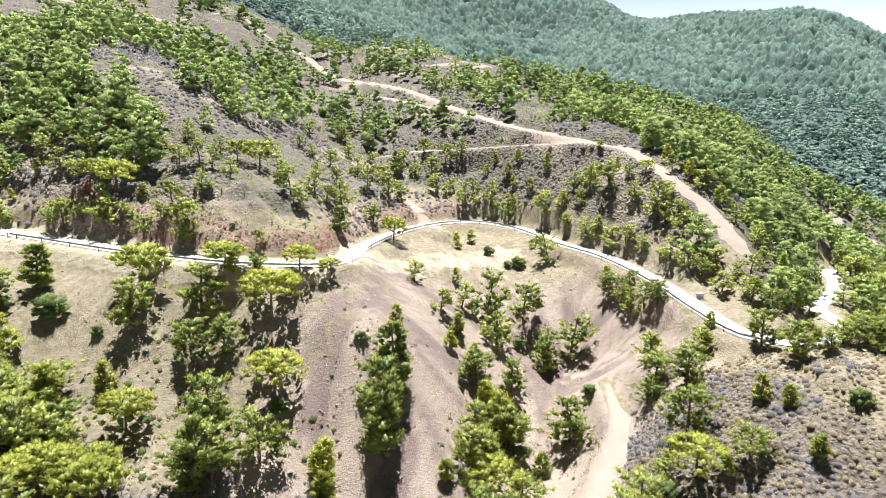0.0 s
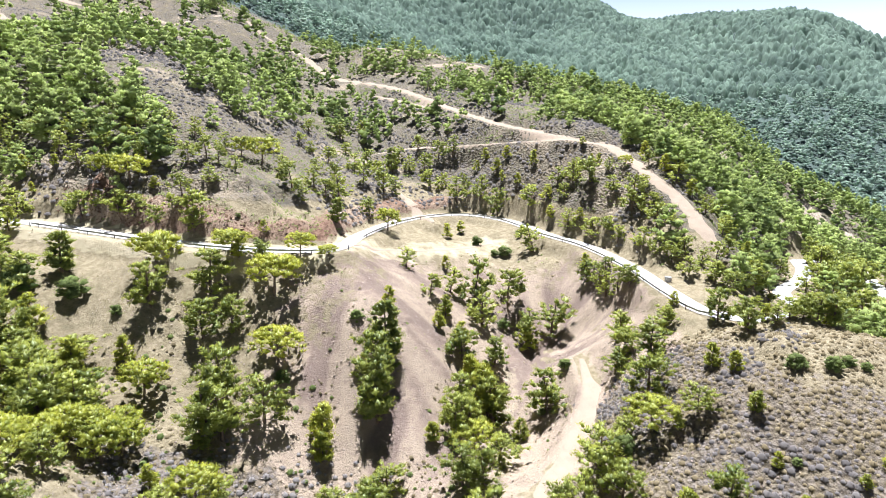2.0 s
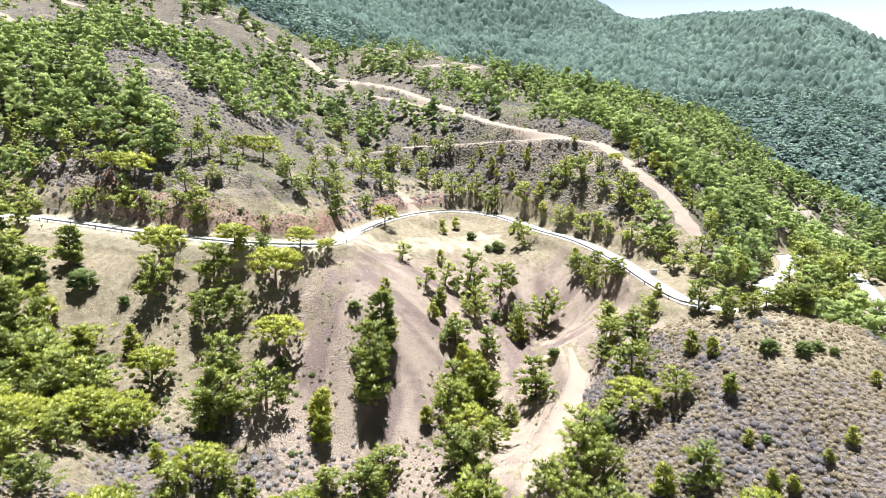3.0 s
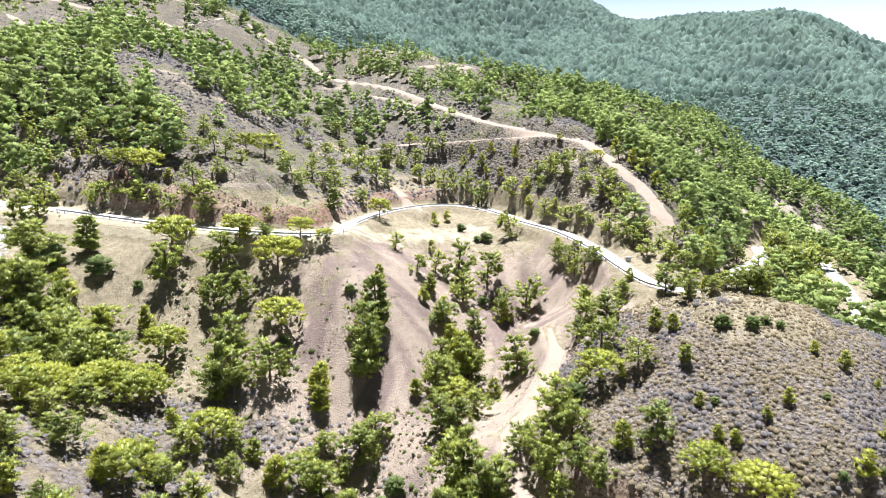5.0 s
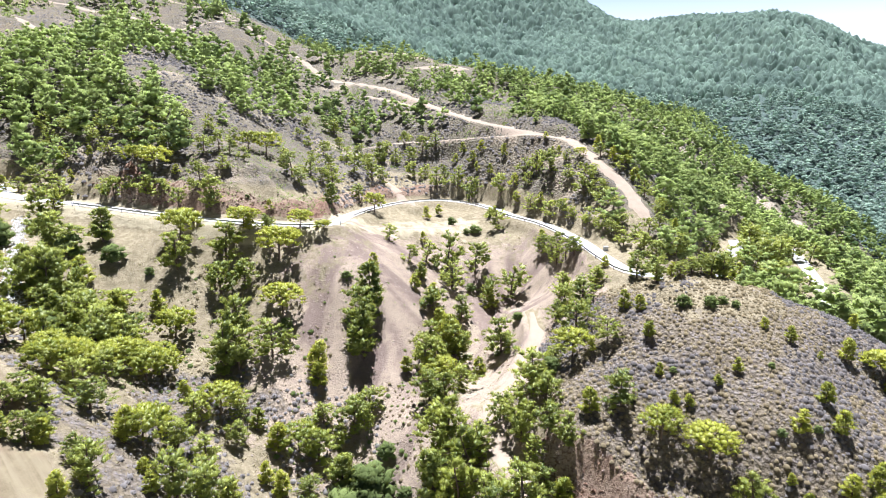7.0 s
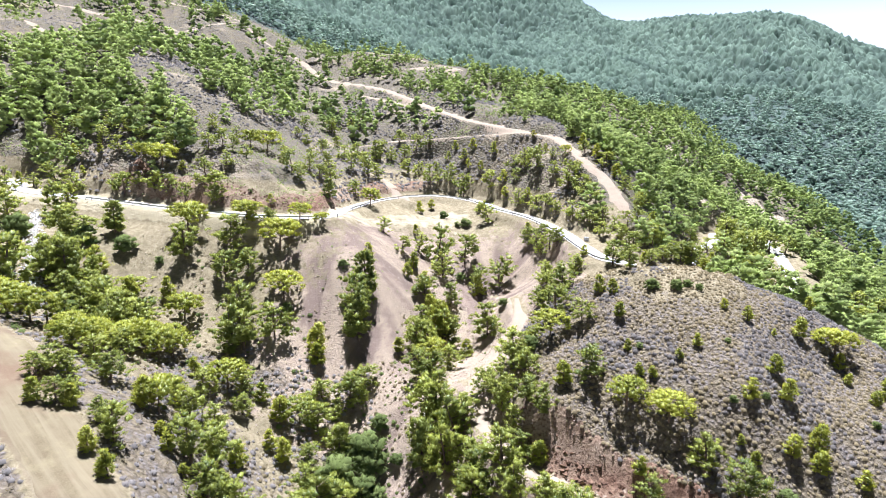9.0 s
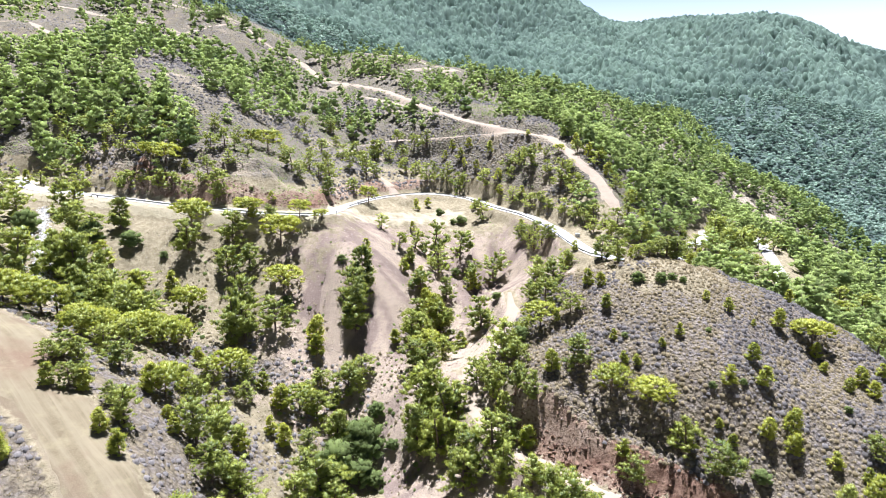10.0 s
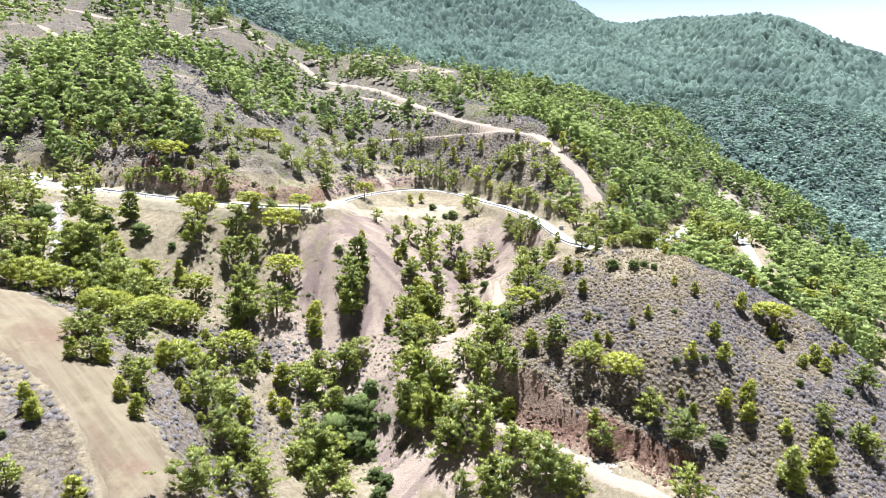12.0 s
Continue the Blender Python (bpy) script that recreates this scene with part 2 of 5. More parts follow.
TRACK = [(61.8, 113.6, 28.5), (59.3, 119.5, 32.3), (58.5, 127, 35.6), (57, 133.5, 38.5), (53.5, 141, 42.4), (51, 151, 45.3), (48, 161, 47.8), (38.5, 167, 49.6), (30, 183, 50.9), (18.3, 208, 53.2),
    (1.8, 232, 58.4), (-15.7, 262, 64.5), (-32, 278, 67.7), (-44.5, 288, 69), (-56.5, 300, 73.5), (-70.3, 318, 82.5), (-84.3, 326, 88.1), (-97.3, 335, 96.4),
    (-105.7, 338, 103.3), (-110, 322, 102.3), (-120.1, 292, 95.1), (-124.3, 275, 90.7)]
CONTOUR = [(37.5, 167, 49.3), (29.5, 177, 48.2), (20.3, 188, 46.9), (2.2, 201, 44.6), (-10.8, 206, 43.4), (-23.6, 204, 41.6)]
UPPER = [(-37.8, 330, 87.7), (-12.2, 325, 85.3), (6.7, 312, 79.5), (21.6, 305, 76.4), (3.7, 296, 76.4), (-12, 292, 76.4)]
LEFT_TRACK = [(-168.6, 235, 92.9), (-153.1, 222, 87.2), (-141, 214, 83.5)]
LOWER_TRACK = [(-30.4, 264, 62.5), (-16.1, 250, 60), (-1.8, 233, 56.8)]
GULLY_TRACK = [(27.8, 95, 13.6), (27.6, 89.5, 12.8), (27, 83.9, 12), (21.3, 72.3, 8.6), (16.5, 64, 6.5), (16.6, 58.9, 5), (17, 53, 3.6), (22, 44, 2.2), (28, 38.5, 1.5), (33.1, 34.2, 1), (36.4, 31.4, 0.6),
    (41, 27.2, 0.2), (47.1, 23.5, -0.3), (53, 20, -0.7)]
TERRACE_EAST = [(-77.6, 60.8, 23), (-56.5, 47.9, 21.5), (-42.7, 34.2, 17.5), (-29.7, 20.8, 13.3), (-21.9, 10.9, 10.8)]
TERRACE_WEST = [(-57.2, 30.7, 21.5), (-44.8, 23.8, 17.2), (-35.9, 15, 13.3), (-30.5, 8.4, 10.8)]
SCREE_FOOT = [(-78, 72.6, 24), (-64.2, 78.2, 17), (-44.1, 69.3, 10.5), (-29.5, 65.9, 6.5), (-17.3, 65.8, 2.5), (-7, 62.8, -1.5), (2.4, 51.5, -6.5)]
SCREE_BREAST = [(-65.7, 95, 27), (-38.9, 91.1, 20.5), (-19.1, 93, 22), (-13.4, 92, 22.6), (-6, 82.7, 11)]
SPUR_CREST = [(-14.7, 104, 27.2), (-6.2, 103, 23.8), (0.1, 89, 15.1), (1.3, 69.3, 5), (8.3, 44.3, -4)]
GULLY_BED = [(15.5, 150, 26.6), (12.5, 127.1, 21.5), (11.3, 111.9, 16), (15, 99.4, 10.5), (12.5, 85.6, 5.6)]
EAST_SCREE = [(26.8, 118.1, 18.2), (29.6, 110.5, 13.8), (25.3, 99.3, 11.2), (35.5, 108, 17.5)]
KNOLL_CREST = [(48.7, 78.3, 25.3), (55.9, 76.5, 27.5), (65, 69, 25.6), (75.3, 63.4, 21.5), (85.8, 59.3, 16.5), (93.6, 55.5, 12)]
KNOLL_FACE = [(42.9, 63.4, 22.3), (37.6, 52, 15.6), (44, 46, 14), (53, 49, 18.6), (60.3, 50, 20), (58, 41, 14.5), (68, 52, 17.6), (80, 54, 13.5), (81, 41, 10.5),
    (70, 35, 7), (50, 37, 7.6), (62, 30, 3), (80, 25, 0)]
KNOLL_CUT = [(24, 50, 9.6), (28.2, 45.4, 8), (34.1, 40.7, 5), (41.4, 35.3, 3.5), (49.9, 31.3, 1.6), (55, 28, 0.6)]
WEST_HILL = [(-88, 147, 56.5), (-103, 151, 55.7), (-74, 167, 64), (-116, 193, 77), (-142, 207, 81), (-123, 285, 93), (-106, 295, 99), (-180, 190, 82),
    (-150, 140, 60)]
RED_CUT = [(-75.8, 123, 41.3), (-56.9, 122, 42.3), (-44.4, 122, 42.1), (-31.9, 128, 38.2)]
WEST_SPUR = [(-44.9, 150, 45.1), (-59, 160, 54.4), (-81.2, 175, 68.2)]
SIDE_VALLEY = [(-9.6, 160, 33), (-25.6, 174, 38.5), (-40.6, 205, 49.1), (-66, 240, 64)]
ROAD_CUT = [(10.1, 171, 31.5), (26.7, 151, 31.5), (41.8, 134, 31.1), (51.1, 113, 28.2)]
BACK_SLOPE = [(10.5, 192, 39.4), (28.3, 168, 41.8), (46, 139, 37)]
RIDGE_TOP = [(44.7, 325, 73.8), (74.2, 312, 68.1), (102, 300, 59.9), (127, 264, 43), (39, 280, 61), (75.8, 185, 40.6), (86.4, 165, 33.5), (107.1, 175, 22.4)]
EAST_FLANK = [(180, 274, 18), (152, 233, 8), (150, 185, 3), (170, 140, -10), (140, 90, -12), (120, 40, -12), (100, 370, 45), (160, 330, 20),
    (20, 390, 60), (-60, 400, 85)]
WEST_HEIGHTS = [(-101.6, 450, 123.8), (-121.9, 420, 125.2), (-170.7, 400, 134.1), (-214.4, 350, 131.2), (-230, 260, 100)]
MOUNTAIN_FOOT = [(262, 394, 32), (221, 545, 60), (313, 482, 56), (154.8, 580, 80.9), (63.4, 600, 96.3), (-46.9, 720, 135.5), (-108.8, 620, 127.8), (101.9, 880, 144.7),
    (384.7, 800, 137.2), (420, 560, 60), (260, 300, -5), (380, 360, 0)]
MOUNTAIN_CREST = [(297.3, 1000, 181.6), (272.4, 1050, 204.3), (372.5, 960, 182.2), (445, 930, 185.2), (521.1, 930, 183.2), (618.4, 930, 156.6), (686.7, 940, 138.2), (249.7, 1080, 226.3),
    (129.9, 1150, 294.8), (-74.8, 1200, 361.4), (-345, 1250, 421.2), (871.2, 960, 96.5), (0, 1700, 250), (350, 1160, 140), (480, 1120, 110), (620, 1100, 90),
    (500, 1500, 60), (540, 790, 118), (640, 820, 90), (470, 700, 85), (760, 800, 60)]
LOW_GROUND = [(0, 0, -14), (-60, -10, 8), (-20, -60, -12), (60, -60, -14), (-120, -60, 22), (-140, 60, 38), (100, -40, -14), (0, -200, -5),
    (-250, -100, 60), (250, -100, -15), (-300, 150, 105), (300, 120, -12), (-20, 20, 2)]
BENCH = [(-16.7, 114.2, 29.3), (-10.2, 121.3, 27.8), (-2.7, 127, 26.3), (6.3, 134.7, 25), (14.4, 141.4, 24.6)]
SIDE_TRACK = [(-0.3, 147.3, 28.9), (-6.4, 163, 31), (-10.6, 171, 33.1)]
FORM_LINES = (SCREE_BREAST, GULLY_BED, EAST_SCREE, KNOLL_FACE, KNOLL_CUT, WEST_HILL, RED_CUT, WEST_SPUR, SIDE_VALLEY, ROAD_CUT, BACK_SLOPE, RIDGE_TOP, EAST_FLANK, WEST_HEIGHTS, MOUNTAIN_FOOT, MOUNTAIN_CREST, LOW_GROUND, UPPER, LEFT_TRACK, LOWER_TRACK)


def hash01(i, j, seed):
    n = (i.astype(np.int64) * 374761393 + j.astype(np.int64) * 668265263 + seed * 974711) & 0x7FFFFFFF
    n = ((n ^ (n >> 13)) * 1274126177) & 0x7FFFFFFF
    n = (n ^ (n >> 16)) & 0xFFFFF
    return n / float(0xFFFFF)


def value_noise(x, y, seed=0):
    """Smooth noise between -1 and 1 on a lattice of unit cells."""
    i, j = np.floor(x), np.floor(y)
    u, v = x - i, y - j
    u, v = u * u * (3 - 2 * u), v * v * (3 - 2 * v)
    a, b = hash01(i, j, seed), hash01(i + 1, j, seed)
    c, d = hash01(i, j + 1, seed), hash01(i + 1, j + 1, seed)
    return 2 * ((a * (1 - u) + b * u) * (1 - v) + (c * (1 - u) + d * u) * v) - 1


def rough(x, y, size, octaves=4, seed=0):
    total, gain = 0, 1.0
    for k in range(octaves):
        total = total + gain * value_noise(x / size + 17.3 * k, y / size - 9.1 * k, seed + k)
        size, gain = size * 0.5, gain * 0.5
    return total


def step(x, a, b):
    s = np.clip((x - a) / (b - a), 0, 1)
    return s * s * (3 - 2 * s)


def dense(line, gap=3.0):
    """The line with points every gap metres, rounded at its corners."""
    p = np.array(line, float)
    n = len(p)
    q = np.vstack([2 * p[0] - p[1], p, 2 * p[-1] - p[-2]])
    out = []
    for k in range(n - 1):
        a, b, c, d = q[k], q[k + 1], q[k + 2], q[k + 3]
        m = max(1, int(np.linalg.norm(c - b) / gap))
        s = (np.arange(m) / m)[:, None]
        out.append(0.5 * (2 * b + (c - a) * s + (2 * a - 5 * b + 4 * c - d) * s ** 2 + (3 * b - a - 3 * c + d) * s ** 3))
    return np.vstack(out + [p[-1:]])


def near_line(x, y, pts):
    """Distance from the line in plan, and the line's height there."""
    x, y = np.ravel(x), np.ravel(y)
    best, high = np.full(x.shape, 1e9), np.zeros(x.shape)
    lo, hi = pts.min(0) - 60, pts.max(0) + 60
    box = np.nonzero((x > lo[0]) & (x < hi[0]) & (y > lo[1]) & (y < hi[1]))[0]
    bx, by = x[box], y[box]
    bb, bh = best[box], high[box]
    for a, b in zip(pts[:-1], pts[1:]):
        e = b[:2] - a[:2]
        s = np.clip(((bx - a[0]) * e[0] + (by - a[1]) * e[1]) / max(e @ e, 1e-9), 0, 1)
        d = np.hypot(bx - a[0] - s * e[0], by - a[1] - s * e[1])
        m = d < bb
        bb[m], bh[m] = d[m], (a[2] + s * (b[2] - a[2]))[m]
    best[box], high[box] = bb, bh
    return best, high


road_line = dense(ROAD, 2.0)
TOP_TRACK = [(-199, 301, 110.4), (-191, 299.4, 108.5), (-171, 294.5, 103.9), (-151.5, 296.7, 100.3), (-139.6, 298.5, 97.9), (-126, 293, 94.7)]
HIGH_TRACK = [(-166, 346.8, 119.7), (-151, 339.5, 115.8), (-133, 336, 112), (-118.2, 350, 109.5), (-107.3, 343, 104.4)]
track_lines = [dense(l, 2.0) for l in (TRACK, CONTOUR, UPPER, LEFT_TRACK, LOWER_TRACK, GULLY_TRACK, BENCH, SIDE_TRACK, TOP_TRACK, HIGH_TRACK)]
TRACK_HALF = (2.4, 1.2, 2.2, 1.9, 1.5, 1.7, 1.1, 1.8, 2.0, 2.0)


def plate_fit():
    """A thin, bending plate laid over all the lines of the land."""
    soft = [FORM_LINES[k] for k in range(len(FORM_LINES))]
    pts = [dense(l, 12.0) for l in (ROAD, TRACK, CONTOUR, GULLY_TRACK, BENCH, TERRACE_EAST, TERRACE_WEST, SCREE_FOOT, SPUR_CREST, KNOLL_CREST)]
    pts += [np.array(l, float) for l in soft]
    pts = np.vstack(pts)
    keep = []
    for k, p in enumerate(pts):
        if all(np.hypot(*(p[:2] - pts[m, :2])) > 4.0 for m in keep):
            keep.append(k)
    pts = pts[keep]
    mid, size = np.array([0, 100.0]), 100.0
    q = (pts[:, :2] - mid) / size
    r2 = ((q[:, None] - q[None]) ** 2).sum(-1)
    kern = np.where(r2 > 0, 0.5 * r2 * np.log(np.maximum(r2, 1e-12)), 0)
    n = len(q)
    a = np.zeros((n + 3, n + 3))
    a[:n, :n] = kern + 2e-4 * np.eye(n)
    a[:n, n], a[:n, n + 1:] = 1, q
    a[n:, :n] = a[:n, n:].T
    w = np.linalg.solve(a, np.concatenate([pts[:, 2], np.zeros(3)]))
    return q, w, mid, size


plate = plate_fit()


def land(x, y):
    """Height of the land before roads are cut into it."""
    q, w, mid, size = plate
    out = np.empty(x.shape)
    for a in range(0, len(x), 20000):
        u, v = (x[a:a + 20000] - mid[0]) / size, (y[a:a + 20000] - mid[1]) / size
        r2 = (u[:, None] - q[None, :, 0]) ** 2 + (v[:, None] - q[None, :, 1]) ** 2
        out[a:a + 20000] = (0.5 * r2 * np.log(np.maximum(r2, 1e-12))) @ w[:-3] + w[-3] + w[-2] * u + w[-1] * v
    far = np.hypot(x, y - 300)
    return out + (np.clip(out, -40, 320) - out) * step(far, 700, 1300)


def axis(lo, hi, gap, grow, reach):
    mid = list(np.arange(lo, hi + 0.01, gap))
    for sign in (-1, 1):
        g, p = gap, (lo if sign < 0 else hi)
        while abs(p) < reach:
            g *= grow
            p += sign * g
            mid.append(p)
    return np.array(sorted(mid))


GX, GY = axis(-110, 130, 1.0, 1.06, 4600), axis(8, 188, 1.0, 1.05, 4600)


def scarp(x, y, z, line, drop, reach):
    """Break the slope along a line: the side to the left of it stands up, the other falls away."""
    pts = dense(line, 2.0)
    d, _ = near_line(x, y, pts)
    k = d < reach + 2
    bx, by = x[k], y[k]
    side, best = np.zeros(bx.shape), np.full(bx.shape, 1e9)
    for a, b in zip(pts[:-1], pts[1:]):
        e = b[:2] - a[:2]
        s = np.clip(((bx - a[0]) * e[0] + (by - a[1]) * e[1]) / (e @ e + 1e-9), 0, 1)
        r = np.hypot(bx - a[0] - s * e[0], by - a[1] - s * e[1])
        m = r < best
        best[m] = r[m]
        side[m] = (np.sign(e[0] * (by - a[1]) - e[1] * (bx - a[0])) * r)[m]
    ends = np.minimum(np.hypot(bx - pts[0, 0], by - pts[0, 1]), np.hypot(bx - pts[-1, 0], by - pts[-1, 1]))
    side = side + 0.9 * rough(bx, by, 4.5, 3, 41)
    lift = np.clip(side / 0.7, -1, 1) * (1 - step(np.abs(side), 0.6, reach)) * step(ends, 0.5, 4)
    out = z.copy()
    out[k] = z[k] + 0.5 * drop * lift * (0.8 + 0.4 * value_noise(bx / 5, by / 5, 43))
    return out


def fall_streaks(x, y, heights, size, seed):
    """Noise drawn out along the line of fall, as loose stone runs down a slope; about 1 either way."""
    gy, gx = np.gradient(heights, GY, GX)
    out = np.zeros(x.shape)
    k = np.nonzero((x > -120) & (x < 75) & (y > 5) & (y < 200))[0]
    total = value_noise(x[k] / size, y[k] / size, seed)
    for sign in (-1, 1):
        px, py = x[k].copy(), y[k].copy()
        for _ in range(16):
            i = np.clip(np.searchsorted(GX, px), 0, len(GX) - 1)
            j = np.clip(np.searchsorted(GY, py), 0, len(GY) - 1)
            ax, ay = gx[j, i], gy[j, i]
            run = np.hypot(ax, ay) + 1e-3
            px, py = px + sign * ax / run, py + sign * ay / run
            total = total + value_noise(px / size, py / size, seed)
    out[k] = total / (total.std() + 1e-6)
    return np.clip(out, -2.2, 2.2)


def shape_ground():
    X, Y = np.meshgrid(GX, GY)
    x, y = X.ravel(), Y.ravel()
    z = land(x, y)
    away = step(np.hypot(x, y - 60), 60, 260)
    z = z + 0.4 * rough(x, y, 9, 4, 3) + 1.1 * away * rough(x, y, 30, 3, 9)
    # ravines and spurs of the far mountains
    mount = step(y, 380, 620) * (1 - 0.6 * step(y, 1500, 2500))
    crease = 1 - np.abs(rough(x + 0.35 * y, y, 190, 4, 21))
    z = z + mount * 26 * (crease - 0.62) * (1 - 0.75 * step(y, 850, 930) * (1 - step(y, 1100, 1300)))
    # runnels and ribs down the loose slopes, along the line of fall
    loose = step(x, -80, -62) * (1 - step(x, 44, 50)) * step(y, 44, 60) * (1 - step(y, 124, 145))
    loose = loose * step(near_line(x, y, road_line)[0], 3.5, 9.0)
    z = z + loose * (0.22 * fall_streaks(x, y, z.reshape(X.shape), 1.5, 51) + 0.55 * fall_streaks(x, y, z.reshape(X.shape), 4.5, 52))
    dcut, hcut = near_line(x, y, road_line)
    z = z + 1.3 * step(dcut, 4, 7) * (1 - step(dcut, 16, 24)) * (z > hcut + 0.5) * rough(x, y, 5.5, 3, 35)
    dk, _ = near_line(x, y, dense(KNOLL_CUT, 3))
    z = z + 0.8 * (1 - step(dk, 5, 8)) * rough(x, y, 3.4, 3, 37)
    z = scarp(x, y, z, KNOLL_CUT, 3.6, 4.5)
    z = scarp(x, y, z, RED_CUT, 2.6, 4.0)
    # beds of the dirt tracks and of the road
    for pts, half in zip(track_lines, TRACK_HALF):
        d, h = near_line(x, y, pts)
        z = h + (z - h) * step(d, half * 0.95, half + 2.2)
    d, h = near_line(x, y, road_line)
    z = h - 0.12 + (z - h + 0.12) * step(d, 2.9, 5.6 + 6 * step(x, 58, 70))
    return z.reshape(X.shape)


GZ = shape_ground()


def ground(x, y):
    """Height of the ground sheet at places (x, y)."""
    x, y = np.atleast_1d(np.asarray(x, float)), np.atleast_1d(np.asarray(y, float))
    i = np.clip(np.searchsorted(GX, x) - 1, 0, len(GX) - 2)
    j = np.clip(np.searchsorted(GY, y) - 1, 0, len(GY) - 2)
    u = np.clip((x - GX[i]) / (GX[i + 1] - GX[i]), 0, 1)
    v = np.clip((y - GY[j]) / (GY[j + 1] - GY[j]), 0, 1)
    return (GZ[j, i] * (1 - u) + GZ[j, i + 1] * u) * (1 - v) + (GZ[j + 1, i] * (1 - u) + GZ[j + 1, i + 1] * u) * v

# ---- ground, road and tracks ----
def raw_mesh(name, verts, faces, material, smooth=False, normals=None):
    """A mesh from arrays of corners and of equal-sided faces."""
    verts, faces = np.asarray(verts, np.float32), np.asarray(faces, np.int32)
    if normals is not None:
        # leaves lie with their front to the outside of their clump
        a, b, c = (verts[faces[:, k]] for k in range(3))
        back = np.einsum("ij,ij->i", np.cross(b - a, c - a), normals[faces[:, 0]]) < 0
        faces = np.where(back[:, None], faces[:, ::-1], faces)
    me = bpy.data.meshes.new(name)
    n, k = faces.shape
    me.vertices.add(len(verts))
    me.vertices.foreach_set("co", verts.ravel())
    me.loops.add(n * k)
    me.loops.foreach_set("vertex_index", faces.ravel())
    me.polygons.add(n)
    me.polygons.foreach_set("loop_start", np.arange(0, n * k, k, dtype=np.int32))
    me.polygons.foreach_set("use_smooth", np.full(n, smooth))
    me.update(calc_edges=True)
    me.validate()
    if normals is not None:
        soft = me.attributes.new("custom_normal", "FLOAT_VECTOR", "POINT")
        soft.data.foreach_set("vector", np.asarray(normals, np.float32).ravel())
    me.materials.append(material)
    return me


def grid_faces(rows, cols):
    i = np.arange(rows * cols).reshape(rows, cols)
    return np.stack([i[:-1, :-1].ravel(), i[:-1, 1:].ravel(), i[1:, 1:].ravel(), i[1:, :-1].ravel()], 1)


def on_terrace(x, y):
    """How far inside the graded terrace a place lies, in metres."""
    east, west = dense(TERRACE_EAST, 3.0), dense(TERRACE_WEST, 3.0)
    ex = np.interp(-y, -east[:, 1], east[:, 0], left=-200, right=east[-1, 0] + 0.8 * 6)
    wx = np.interp(-y, -west[:, 1], west[:, 0], left=-400, right=west[-1, 0])
    return np.minimum(ex - x, x - wx)


ROCKS = ((129, 232, 6), (162, 247, 6), (175, 272, 6), (106, 180, 4), (110, 260, 6), (191, 218, 7), (172, 236, 6), (183, 226, 5), (122, 228, 4), (200, 205, 6), (118, 245, 4))


def over_cut(x, y):
    """How far a place lies uphill of the red cut bank of the knoll, in metres."""
    cut = np.array(KNOLL_CUT)
    return y - np.interp(x, cut[:, 0], cut[:, 1], left=cut[0, 1] - 4, right=cut[-1, 1] - 6)


